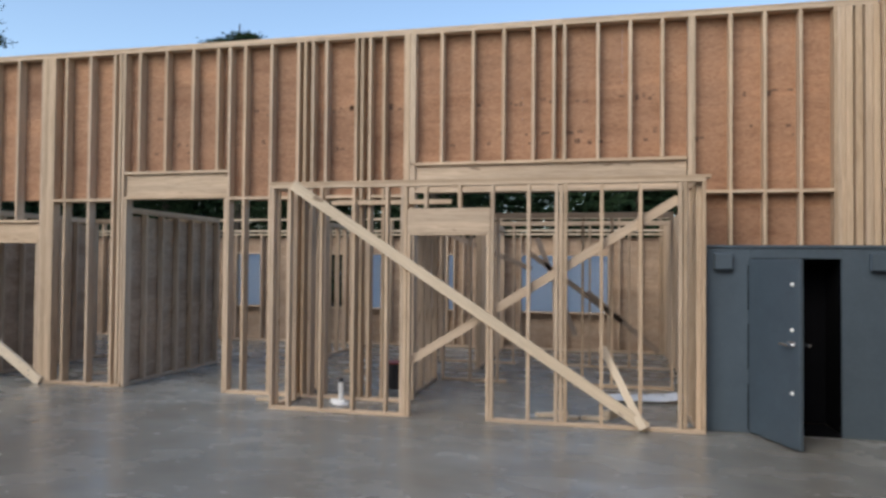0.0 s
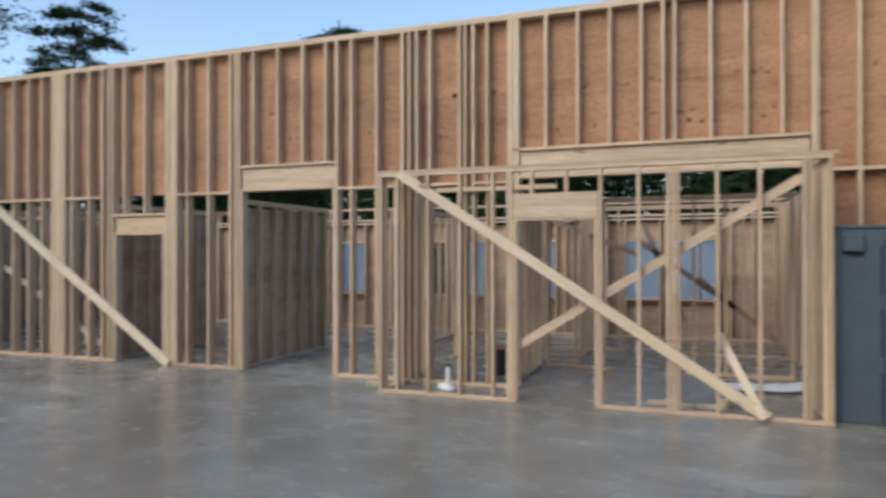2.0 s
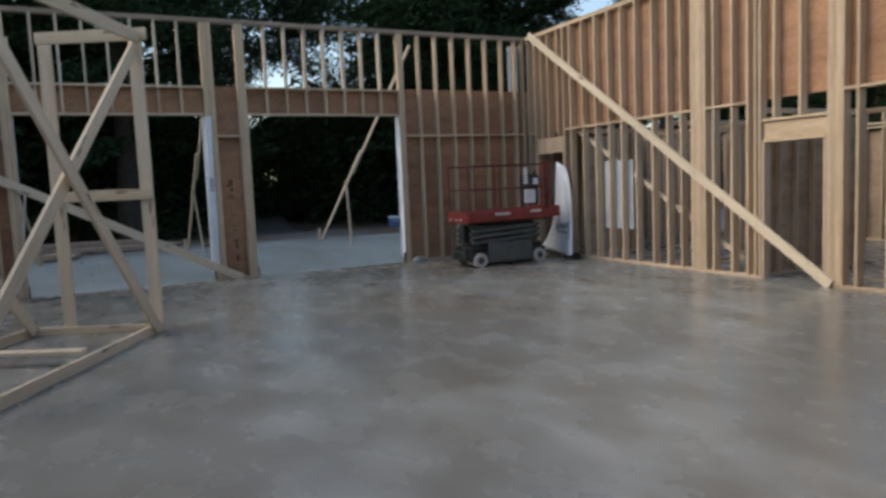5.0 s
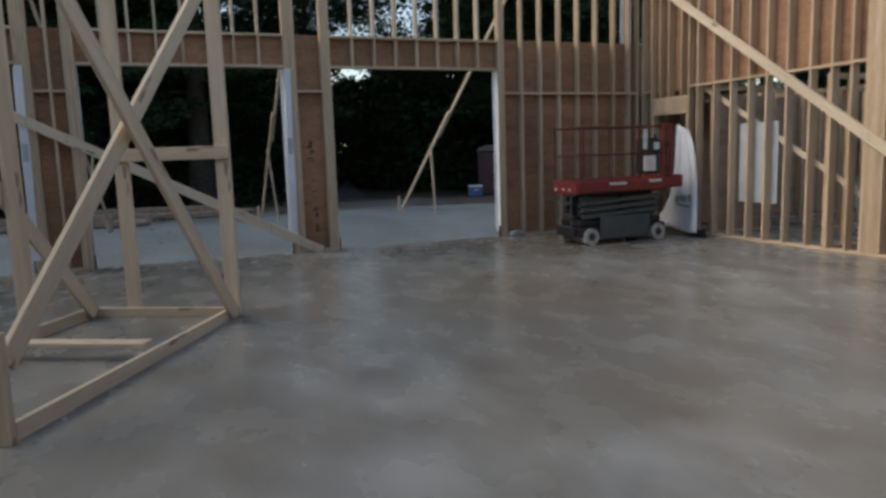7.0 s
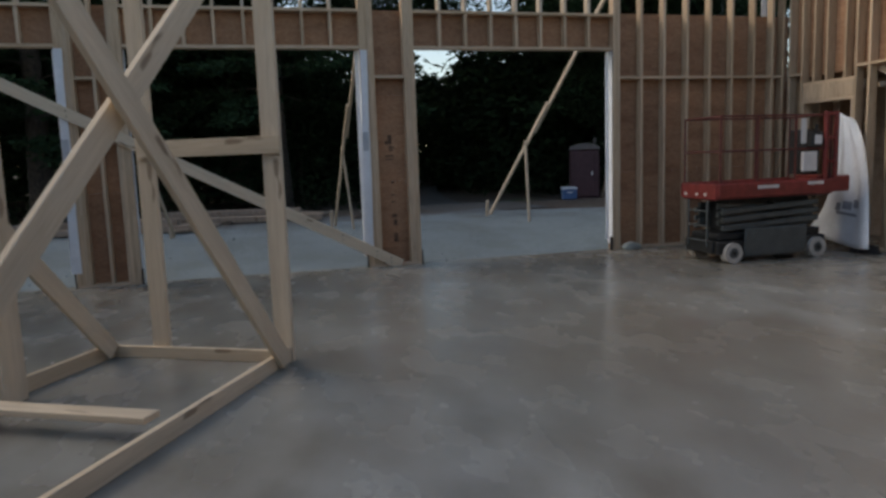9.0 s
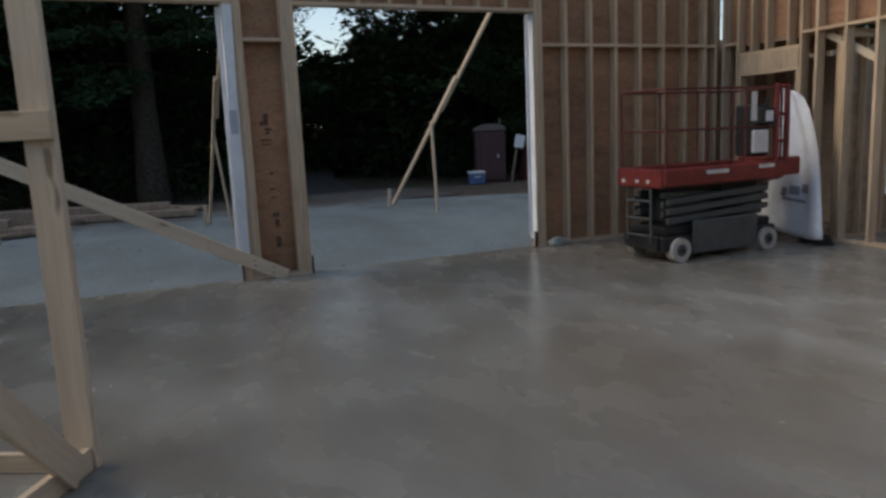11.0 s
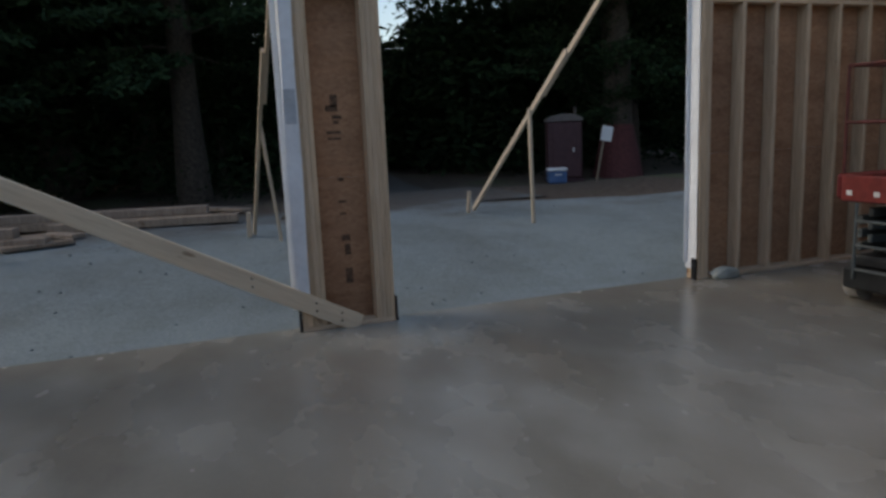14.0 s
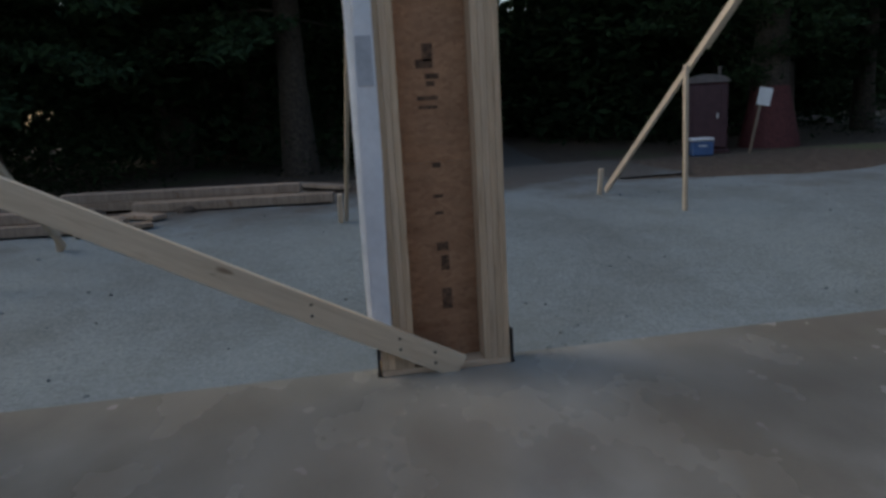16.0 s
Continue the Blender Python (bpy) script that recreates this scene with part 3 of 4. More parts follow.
for i, (a, b) in enumerate(WINDOWS):
    if i == 3:
        continue
    wn = thing("window_%d" % (i + 1), "window opening covered with thin white house wrap", "window", ((a + b) / 2, Y_FAR + 0.012, 1.39), kind="structure",
               data=box((-(b - a) / 2 - 0.02, -0.003, -0.62), ((b - a) / 2 + 0.02, 0.003, 0.62), 0.001), material=WRAP)
k = Nodes("translucent_house_wrap", 0.6)
k.base((0.84, 0.87, 0.90))
tr = k.n("BsdfTranslucent")
tr.inputs["Color"].default_value = (0.98, 0.99, 1.0, 1)
mx = k.n("MixShader", Fac=0.93)
k.link(k.b.outputs[0], mx.inputs[1])
k.link(tr.outputs[0], mx.inputs[2])
k.link(mx.outputs[0], k.t.nodes["Material Output"].inputs["Surface"])
WRAP_THIN = k.m
for ob in list(scene.objects):
    if ob.name.startswith("window_") and ob.data:
        ob.data.materials[0] = WRAP_THIN
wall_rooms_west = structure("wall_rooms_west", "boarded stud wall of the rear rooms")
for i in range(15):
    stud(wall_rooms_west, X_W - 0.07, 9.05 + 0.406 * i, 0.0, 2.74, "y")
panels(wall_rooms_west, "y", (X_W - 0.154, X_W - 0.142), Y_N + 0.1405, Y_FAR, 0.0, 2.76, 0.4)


# ---- the framed closet before the north wall ----
def closet():
    c = thing("framed_closet", "open pine stud closet frame with crossed braces", "wall frame", (0, 0, 0), kind="")
    y0, top = 7.97, 2.75
    yc = y0 + 0.045
    for x in (-3.42, -3.20, -2.79, -2.38, -1.97, -1.78, -1.74, -0.72, -0.31, 0.49, 0.90, 1.31, 1.36, 1.55):
        stud(c, x, yc, 0.038, top - 0.076, "x", 0.038, 0.089)
    for x in (0.0, 0.05, 0.10):
        stud(c, x, yc + (0.02 if x == 0.05 else 0), 0.038, top - 0.076, "x", 0.038, 0.089)
    for x in (-1.695, -0.765):
        stud(c, x, yc, 0.002, 2.11, "x", 0.038, 0.089, name="trimmer_stud")
    lumber("door_header", c, (-1.715, yc, 2.275), (-0.745, yc, 2.275), 0.28, 0.088)
    lumber("door_header_plate", c, (-1.715, yc, 2.118), (-0.745, yc, 2.118), 0.026, 0.089)
    for x in (-1.5, -1.1):
        stud(c, x, yc, 2.42, top - 0.076, "x", 0.038, 0.089, name="cripple_stud")
    lumber("top_plate", c, (-3.46, yc, top - 0.019), (1.62, yc, top - 0.019), 0.038, 0.089)
    lumber("top_plate", c, (-3.44, yc, top - 0.057), (1.57, yc, top - 0.057), 0.038, 0.089)
    lumber("bottom_plate", c, (-3.44, yc, 0.019), (-1.72, yc, 0.019), 0.038, 0.089)
    lumber("bottom_plate", c, (-0.74, yc, 0.019), (1.57, yc, 0.019), 0.038, 0.089)
    for x, ya, yb in ((-3.415, y0 + 0.09, 9.32), (1.525, y0 + 0.09, 8.75)):
        n = round((yb - ya) / 0.36)
        for i in range(n + 1):
            stud(c, x, ya + 0.02 + (yb - ya - 0.04) * i / n, 0.038, top - 0.076, "y", 0.038, 0.089)
        lumber("top_plate", c, (x, ya, top - 0.038), (x, yb, top - 0.038), 0.076, 0.089, PINE, (1, 0, 0))
        lumber("bottom_plate", c, (x, ya, 0.019), (x, yb, 0.019), 0.038, 0.089, PINE, (1, 0, 0))
    stud(c, -3.33, 8.35, 0.038, top - 0.076, "y", 0.038, 0.14)
    lumber("rear_rail", c, (-2.95, 8.72, 2.56), (-1.35, 8.72, 2.56), 0.06, 0.038, PINE)
    lumber("brace", c, (-3.15, y0 - 0.022, 2.71), (0.97, y0 - 0.022, 0.04), 0.12, 0.038, PINE_NEW, (0, 1, 0), "long diagonal brace board")
    lumber("brace", c, (-1.72, y0 + 0.112, 0.62), (1.30, y0 + 0.112, 2.50), 0.10, 0.038, PINE, (0, 1, 0), "long diagonal brace board")
    lumber("brace", c, (0.93, y0 - 0.065, 0.03), (0.50, y0 + 0.20, 0.86), 0.085, 0.038, PINE_NEW, (0, 1, 0), "short leaning prop")
    return c


closet()

# ---- braces nailed to the walls ----
brace_n = thing("wall_brace", "long pale diagonal plank bracing the stud wall", "brace", (0, 0, 0))
lumber("plank", brace_n, (-14.60, Y_N - 0.022, 4.80), (-7.42, Y_N - 0.022, 0.03), 0.15, 0.040, PINE_NEW)
brace_in = thing("wall_brace", "thin diagonal plank behind the stud wall", "brace", (0, 0, 0))
lumber("plank", brace_in, (-13.2, Y_N + 0.17, 2.62), (-9.0, Y_N + 0.17, 0.25), 0.09, 0.02, PINE_NEW)
brace_w = thing("wall_brace", "long pale plank nailed across the door opening", "brace", (0, 0, 0))
lumber("plank", brace_w, (X_W + 0.022, -4.10, 3.37), (X_W + 0.022, 2.25, 0.020), 0.15, 0.040, PINE_NEW, (1, 0, 0))

for a, b in (((-0.62, 2.25), (0.05, 0.55)), ((-0.75, 1.98), (0.85, 0.80)), ((0.25, 1.32), (1.45, 0.30)), ((-2.30, 2.35), (-0.72, 1.70))):
    inner = thing("wall_brace", "dark diagonal plank bracing an inner partition", "brace", (0, 0, 0), group="braces inside the rooms")
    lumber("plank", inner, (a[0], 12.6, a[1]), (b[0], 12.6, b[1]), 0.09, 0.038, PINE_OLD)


def nails(parent, spots, way):
    for p in spots:
        p = Vector(p)
        part("nail_head", tube(p, p + Vector(way) * 0.004, 0.009, 0.008, 8), BRACKET, parent)


nails(brace_w, [(X_W + 0.0425, y, 0.020 + (2.25 - y) * 3.35 / 6.35 + dz) for y in (2.10, 1.90, 1.42, -1.45, -1.95) for dz in (0.035, -0.03)], (1, 0, 0))
nails(brace_n, [(x, Y_N - 0.0425, 0.03 + (-7.42 - x) * 4.77 / 7.18 + dz) for x in (-7.6, -8.6, -9.8, -11.2, -12.8, -14.3) for dz in (0.035, -0.03)], (0, -1, 0))
nails(brace_in, [(x, Y_N + 0.1595, 0.25 + (-9.0 - x) * 2.37 / 4.2) for x in (-9.4, -10.8, -12.3)], (0, -1, 0))


# ---- tall braced frame standing on the slab ----
def tall_frame():
    f = thing("tall_braced_frame", "tall pine frame with crossed diagonal planks on slab", "timber frame", (-10.32, 0.465, 0), -27.85)
    length, width, top = 3.14, 1.55, 3.56
    for v in (0.0, width):
        lumber("bottom_rail", f, (-0.02, -v, 0.058), (length, -v, 0.058), 0.115, 0.040, PINE_NEW, (0, 1, 0))
        lumber("top_rail", f, (-0.02, -v, top - 0.07), (length, -v, top - 0.07), 0.14, 0.040, PINE_NEW, (0, 1, 0))
    for s in (0.0, length - 0.02):
        lumber("cross_rail", f, (s, -0.022, 0.048), (s, -width + 0.022, 0.048), 0.095, 0.038, PINE_NEW, (1, 0, 0))
    lumber("cross_rail", f, (-0.044, 0.10, top - 0.03), (-0.044, -1.22, top - 0.03), 0.14, 0.042, PINE_NEW, (1, 0, 0))
    lumber("cross_rail", f, (length - 0.02, -0.022, top - 0.07), (length - 0.02, -width + 0.022, top - 0.07), 0.138, 0.038, PINE_NEW, (1, 0, 0))
    lumber("mid_rail", f, (-0.005, 0.05, 1.665), (-0.005, -1.16, 1.665), 0.13, 0.038, PINE_NEW, (1, 0, 0))
    for v in (-0.04, -1.12):
        lumber("post", f, (-0.045, v, 0.002), (-0.045, v, top - 0.102), 0.15, 0.04, PINE_NEW, (1, 0, 0))
    lumber("post", f, (1.10, -width + 0.10, 0.002), (1.10, -width + 0.10, top - 0.142), 0.19, 0.045, PINE_NEW, (0, 1, 0))
    lumber("post", f, (length + 0.06, 0.0, 0.002), (length + 0.06, 0.0, 0.66), 0.05, 0.09, PINE_NEW, (0, 1, 0))
    lumber("post", f, (length - 0.06, -width - 0.04, 0.002), (length - 0.06, -width - 0.04, top), 0.10, 0.04, PINE_NEW, (0, 1, 0))
    lumber("brace", f, (0.13, 0.042, 0.055), (3.10, 0.042, 3.54), 0.145, 0.040, PINE_NEW, (0, 1, 0))
    lumber("brace", f, (-0.02, -0.042, 3.38), (3.10, -0.042, 0.45), 0.145, 0.040, PINE_NEW, (0, 1, 0))
    lumber("brace", f, (0.07, -width + 0.05, 0.06), (3.04, -width + 0.05, 3.50), 0.145, 0.040, PINE_NEW, (0, 1, 0))
    lumber("floor_block", f, (1.52, -0.09, 0.135), (1.52, -width + 0.02, 0.135), 0.038, 0.14, PINE_NEW, (1, 0, 0))
    return f


tall_frame()


# ---- painted steel room ----
def steel_room():
    s = thing("steel_safe_room", "blue-grey painted steel shelter with its door ajar", "safe room", (1.60, 8.17, 0))
    w, h, d, o0, o1, oh = 1.86, 1.97, 0.585, 0.45, 1.33, 1.86
    t = 0.03
    part("front_panel", box((0, 0, 0), (o0, t, h), 0.006), STEEL_PAINT, s)
    part("front_panel", box((o1, 0, 0), (w, t, h), 0.006), STEEL_PAINT, s)
    part("door_head", box((o0 + 0.002, 0, oh), (o1 - 0.002, t, h), 0.004), STEEL_PAINT, s)
    part("door_sill", box((o0 + 0.002, 0, 0), (o1 - 0.002, d - 0.04, 0.03), 0.004), STEEL_SHADE, s)
    part("side_panel", box((0, t + 0.002, 0), (t, d, h - 0.002), 0.004), STEEL_PAINT, s)
    part("side_panel", box((w - t, t + 0.002, 0), (w, d, h - 0.002), 0.004), STEEL_PAINT, s)
    # Added black sheets hide the painted sides, so the opening reads as shade.
    part("inner_lining", box((o0 - 0.02, t + 0.003, 0.031), (o0 - 0.005, d - t - 0.004, h - 0.01), 0.001), STEEL_SHADE, s)
    part("inner_lining", box((o1 + 0.005, t + 0.003, 0.031), (o1 + 0.02, d - t - 0.004, h - 0.01), 0.001), STEEL_SHADE, s)
    part("back_panel", box((t + 0.002, d - t, 0.03), (w - t - 0.002, d, h - 0.002), 0.004), STEEL_SHADE, s)
    part("roof_panel", box((-0.02, -0.015, h + 0.001), (w + 0.02, d, h + 0.035), 0.006), STEEL_PAINT, s)
    for x in (0.07, w - 0.27):
        v = part("vent_cover", box((x, -0.07, h - 0.235), (x + 0.19, -0.002, h - 0.05), 0.012), STEEL_PAINT, s, "boxed steel vent cover")
        part("vent_slot", box((x + 0.02, -0.06, h - 0.243), (x + 0.17, -0.02, h - 0.236), 0.001), STEEL_SHADE, v)
    ang = -67.0
    hinge = pose(o0 + 0.01, -0.012, 0, 0, 0, ang)
    door = part("door", box((0, -0.045, 0.02), (0.80, 0.0, oh - 0.01), 0.006, hinge), STEEL_PAINT, s, "steel door standing ajar")
    for z in (0.28, 0.92, 1.55):
        bm = bmesh.new()
        add_tube(bm, (0.005, -0.02, z - 0.06), (0.005, -0.02, z + 0.06), 0.018)
        bmesh.ops.transform(bm, matrix=hinge, verts=bm.verts)
        part("hinge", bm, STEEL_PAINT, door)
        part("door_edge_gap", box((o0 - 0.034, -0.006, z - 0.24), (o0 - 0.010, -0.0015, z + 0.24), 0.001), STEEL_SHADE, door)
    for z in (0.55, 1.16, 1.60):
        bm = bmesh.new()
        add_tube(bm, (0.70, -0.045, z), (0.70, -0.062, z), 0.02, 0.016, 12)
        bmesh.ops.transform(bm, matrix=hinge, verts=bm.verts)
        # Steel bolts in white plastic: their bright glint is put into the colour.
        part("bolt_head", bm, PVC, door, "round bolt head, glint painted pale")
    bm = bmesh.new()
    add_box(bm, (0.64, -0.052, 1.0), (0.74, -0.046, 1.05), 0.002)
    add_tube(bm, (0.70, -0.05, 1.02), (0.70, -0.10, 1.02), 0.011)
    add_box(bm, (0.58, -0.108, 1.008), (0.71, -0.092, 1.032), 0.005)
    add_tube(bm, (0.70, 0.0, 1.02), (0.70, 0.06, 1.02), 0.011)
    add_box(bm, (0.69, 0.05, 1.008), (0.82, 0.066, 1.032), 0.005)
    bmesh.ops.transform(bm, matrix=hinge, verts=bm.verts)
    part("door_handle", bm, CHROME, door, "bright steel lever handle")
    return s


steel_room()


# ---- scissor lift ----
def scissor_lift():
    s = thing("scissor_lift", "red and grey electric scissor lift, lowered, worn", "scissor lift", (-13.24, 7.0, 0), 1.5)
    hw, hl = 0.38, 0.88
    bm = bmesh.new()
    add_box(bm, (-hw + 0.03, -hl, 0.12), (hw - 0.03, hl, 0.30), 0.02)
    add_box(bm, (-hw + 0.08, -hl + 0.05, 0.30), (hw - 0.08, hl - 0.05, 0.40), 0.02)
    part("chassis", bm, LIFT_DARK, s, "oily dark steel chassis")
    for sx in (-1, 1):
        x0, x1 = sorted((sx * (hw - 0.028), sx * (hw + 0.01)))
        part("side_cabinet", box((x0, -0.48, 0.075), (x1, 0.53, 0.46), 0.025), LIFT_GREY, s, "grey painted side cover")
        for y in (-0.66, 0.70):
            wm = bmesh.new()
            add_tube(wm, (sx * (hw - 0.10), y, 0.138), (sx * (hw + 0.02), y, 0.138), 0.138, None, 24)
            wheel = part("wheel", wm, LIFT_WHEEL, s, "pale non-marking tyre")
            rm = bmesh.new()
            add_tube(rm, (sx * (hw + 0.015), y, 0.138), (sx * (hw + 0.028), y, 0.138), 0.075, 0.065, 18)
            part("rim", rm, LIFT_GREY, wheel)
            hm = bmesh.new()
            add_tube(hm, (sx * (hw + 0.026), y, 0.138), (sx * (hw + 0.045), y, 0.138), 0.03, 0.025, 10)
            part("hub", hm, LIFT_DARK, wheel)
    for i, z in enumerate((0.50, 0.61, 0.72)):
        for x in (-0.25, 0.25, -0.17, 0.17):
            up_ = 0.034 if abs(x) > 0.2 else -0.034
            bm = bmesh.new()
            add_box(bm, (-0.022, -0.78, -0.036), (0.022, 0.78, 0.036), 0.008, pose(x * 1.15, 0, z, math.degrees(up_ / 0.78 * 1.1), 0, 0))
            part("scissor_arm", bm, LIFT_GREY, s)
    part("scissor_core", box((-0.20, -0.60, 0.41), (0.20, 0.72, 0.835), 0.02), LIFT_DARK, s)
    for z in (0.555, 0.665, 0.775):
        part("pivot_pin", tube((-0.325, 0.02, z), (0.325, 0.02, z), 0.016, None, 12), LIFT_DARK, s)
    bm = bmesh.new()
    add_box(bm, (-hw + 0.02, -hl - 0.02, 0.84), (hw - 0.02, hl + 0.02, 0.88), 0.008)
    part("platform_deck", bm, LIFT_DARK, s)
    for sx in (-1, 1):
        x0, x1 = sorted((sx * (hw - 0.02), sx * (hw + 0.03)))
        p = part("platform_side", box((x0, -hl - 0.05, 0.86), (x1, hl + 0.05, 1.07), 0.024), LIFT_RED, s, "worn red platform side")
        for y, wdt, z in ((-0.15, 0.34, 1.00), (0.62, 0.26, 1.02)):
            xa, xb = sorted((sx * (hw + 0.0305), sx * (hw + 0.033)))
            part("decal_bar", box((xa, y - wdt / 2, z - 0.022), (xb, y + wdt / 2, z + 0.022), 0.0005), LIFT_PALE, p, "pale worn lettering band")
    for sy in (-1, 1):
        y0, y1 = sorted((sy * (hl + 0.002), sy * (hl + 0.05)))
        part("platform_end", box((-hw + 0.022, y0, 0.85), (hw - 0.022, y1, 1.06), 0.012), LIFT_RED, s, "worn red platform end")
    part("roll_out_deck", box((-hw + 0.04, 0.94, 0.88), (hw - 0.02, 1.26, 1.10), 0.02), LIFT_RED, s, "red extension deck")
    r = 0.0135
    for sx in (-1, 1):
        x = sx * (hw - 0.005)
        for z in (1.48, 1.93):
            part("guard_rail", tube((x, -hl, z), (x, hl, z), r), LIFT_RAIL, s)
        for y in (-hl, -0.30, 0.30, hl):
            part("rail_post", tube((x, y, 1.075), (x, y, 1.93), r), LIFT_RAIL, s)
    for y in (-hl, hl):
        for z in (1.48, 1.93):
            part("guard_rail", tube((-hw, y, z), (hw, y, z), r), LIFT_RAIL, s)
    for y in (0.80, hl + 0.09):
        part("gate_post", tube((hw - 0.005, y, 1.06), (hw - 0.005, y, 1.97), 0.034, None, 12), LIFT_RED, s, "thick red gate upright")
    for z in (1.30, 1.62, 1.94):
        part("gate_bar", tube((hw - 0.005, 0.80, z), (hw - 0.005, hl + 0.09, z), 0.022, None, 10), LIFT_RED, s)
    part("control_console", box((0.02, 0.50, 1.13), (hw - 0.05, 0.76, 1.74), 0.025), LIFT_DARK, s, "dark control console on the platform")
    cb = part("control_box", box((hw - 0.06, 0.52, 1.50), (hw + 0.05, 0.72, 1.70), 0.02), LIFT_DARK, s, "dark control box on the rail")
    part("joystick", tube((hw - 0.01, 0.62, 1.70), (hw + 0.01, 0.63, 1.80), 0.016, 0.022, 10), BLACK, cb)
    part("paper_label", box((hw + 0.051, 0.56, 1.54), (hw + 0.053, 0.68, 1.66), 0.0004), CARD, cb)
    part("manual_box", box((hw + 0.022, 0.36, 1.18), (hw + 0.07, 0.60, 1.44), 0.01), LIFT_PALE, s, "pale document box on the rail")
    part("notice_plate", box((hw + 0.018, 0.36, 1.55), (hw + 0.024, 0.45, 1.88), 0.002), LIFT_PALE, s, "pale notice plate on the rail")
    for x in (-0.20, 0.20):
        part("ladder_rail", tube((x, -hl - 0.055, 0.22), (x, -hl - 0.055, 0.84), 0.014), LIFT_GREY, s)
    for z in (0.30, 0.50, 0.70):
        part("ladder_rung", tube((-0.20, -hl - 0.055, z), (0.20, -hl - 0.055, z), 0.012), LIFT_GREY, s)
    part("charger_panel", box((-0.30, -hl - 0.04, 0.14), (0.28, -hl - 0.002, 0.30), 0.008), LIFT_DARK, s)
    for x in (-0.3, -0.06, 0.12):
        part("reflector", box((x, -hl - 0.056, 0.90), (x + 0.05, -hl - 0.051, 0.94), 0.001), LIFT_PALE, s)
    return s


scissor_lift()


# ---- house wrap hanging in the door opening by the lift ----
def wrap_point(p, q, lift=0.0):
    a = -13.62 + 0.05 * q - 0.62 * q ** 4
    b = -13.36 + 0.76 * q ** 0.62
    y = Y_N - 0.06 - 0.36 * q * (0.4 + 0.6 * p) + 0.035 * math.sin(9 * p + 3 * q) * (0.3 + q) + 0.02 * math.sin(17 * p - 5 * q)
    return (a + (b - a) * p, y - lift, 1.99 - 1.89 * q + 0.03 * math.sin(6 * p) * q - 0.10 * p * (1 - q) ** 3)


def wrap_sheet(name, p0, p1, q0, q1, nu, nv, mat, lift=0.0):
    vs = [wrap_point(p0 + (p1 - p0) * i / nu, q0 + (q1 - q0) * j / nv, lift) for j in range(nv + 1) for i in range(nu + 1)]
    fs = [(j * (nu + 1) + i, (j + 1) * (nu + 1) + i, (j + 1) * (nu + 1) + i + 1, j * (nu + 1) + i + 1) for j in range(nv) for i in range(nu)]
    me = bpy.data.meshes.new(name)
    me.from_pydata(vs, [], fs)
    me.materials.append(mat)
    for f_ in me.polygons:
        f_.use_smooth = True
    return me


def hanging_wrap():
    ob = thing("hanging_house_wrap", "loose white house wrap hanging in a doorway", "house wrap", data=wrap_sheet("hanging_wrap", 0, 1, 0, 1, 18, 28, WRAP))
    md = ob.modifiers.new("thick", "SOLIDIFY")
    md.thickness = 0.004
    for p0, p1, q0, q1 in ((0.34, 0.44, 0.70, 0.76), (0.47, 0.60, 0.68, 0.74), (0.62, 0.78, 0.66, 0.72), (0.38, 0.72, 0.765, 0.785)):
        part("printed_mark", wrap_sheet("printed_mark", p0, p1, q0, q1, 5, 3, WRAP_MARK, 0.006), WRAP_MARK, ob, "grey printed band")
    return ob


hanging_wrap()
corner_wrap = thing("hanging_house_wrap", "narrow strip of white wrap at the wall corner", "house wrap", (X_W - 0.05, Y_N - 0.30, 3.62),
                    data=box((-0.13, -0.06, 0.0), (-0.118, 0.20, 1.0), 0.003), material=WRAP)
# White wrap standing in shade; the dimness is put into its grey colour.
room_wrap = thing("hanging_house_wrap", "white wrap sheets hanging behind the studs", "house wrap", (-11.88, Y_N + 0.1405, 0.62),
                  data=box((-0.40, 0, 0), (0.40, 0.01, 1.30), 0.003), material=WRAP_DULL)
for x in (-0.18, 0.2):
    part("fold", box((x, -0.006, 0.02), (x + 0.03, -0.001, 1.29), 0.003), WRAP_DULL, room_wrap)

# ---- outside: raking braces staked to the gravel ----
def raking_brace(y_top, y_foot, y_leg, x_foot=-18.65, x_leg=-17.70):
    b = thing("raking_brace", "raking plank brace staked to the gravel outside", "brace", (0, 0, 0), group="raking braces of the west wall")
    zf = ground_height(x_foot, y_foot)
    head, foot = Vector((X_W - 0.30, y_top, 4.55)), Vector((x_foot, y_foot, zf + 0.06))
    beside = Vector((0, -0.042, 0))
    lumber("plank", b, head, head.lerp(foot, 0.60), 0.075, 0.04, PINE_PALE, (0, 1, 0))
    lumber("plank", b, head.lerp(foot, 0.48) + beside, foot + beside, 0.08, 0.04, PINE_PALE, (0, 1, 0))
    lumber("leg", b, (x_leg + 0.25, (y_top * 1.2 + y_foot * 2.4) / 3.7 + 0.06, 1.80), (x_leg, y_leg, ground_height(x_leg, y_leg) - 0.06), 0.06, 0.038, PINE_PALE, (0, 1, 0))
    lumber("stake", b, (x_foot - 0.07, y_foot - 0.11, zf - 0.12), (x_foot - 0.01, y_foot - 0.10, zf + 0.36), 0.06, 0.04, PINE_PALE, (1, 0, 0))
    return b


raking_brace(6.06, 5.36, 5.66, -19.85, -18.35)
raking_brace(2.02, 1.83, 2.09, -19.35, -18.7)
raking_brace(-1.9, -1.25, -1.58, -19.0, -17.6)


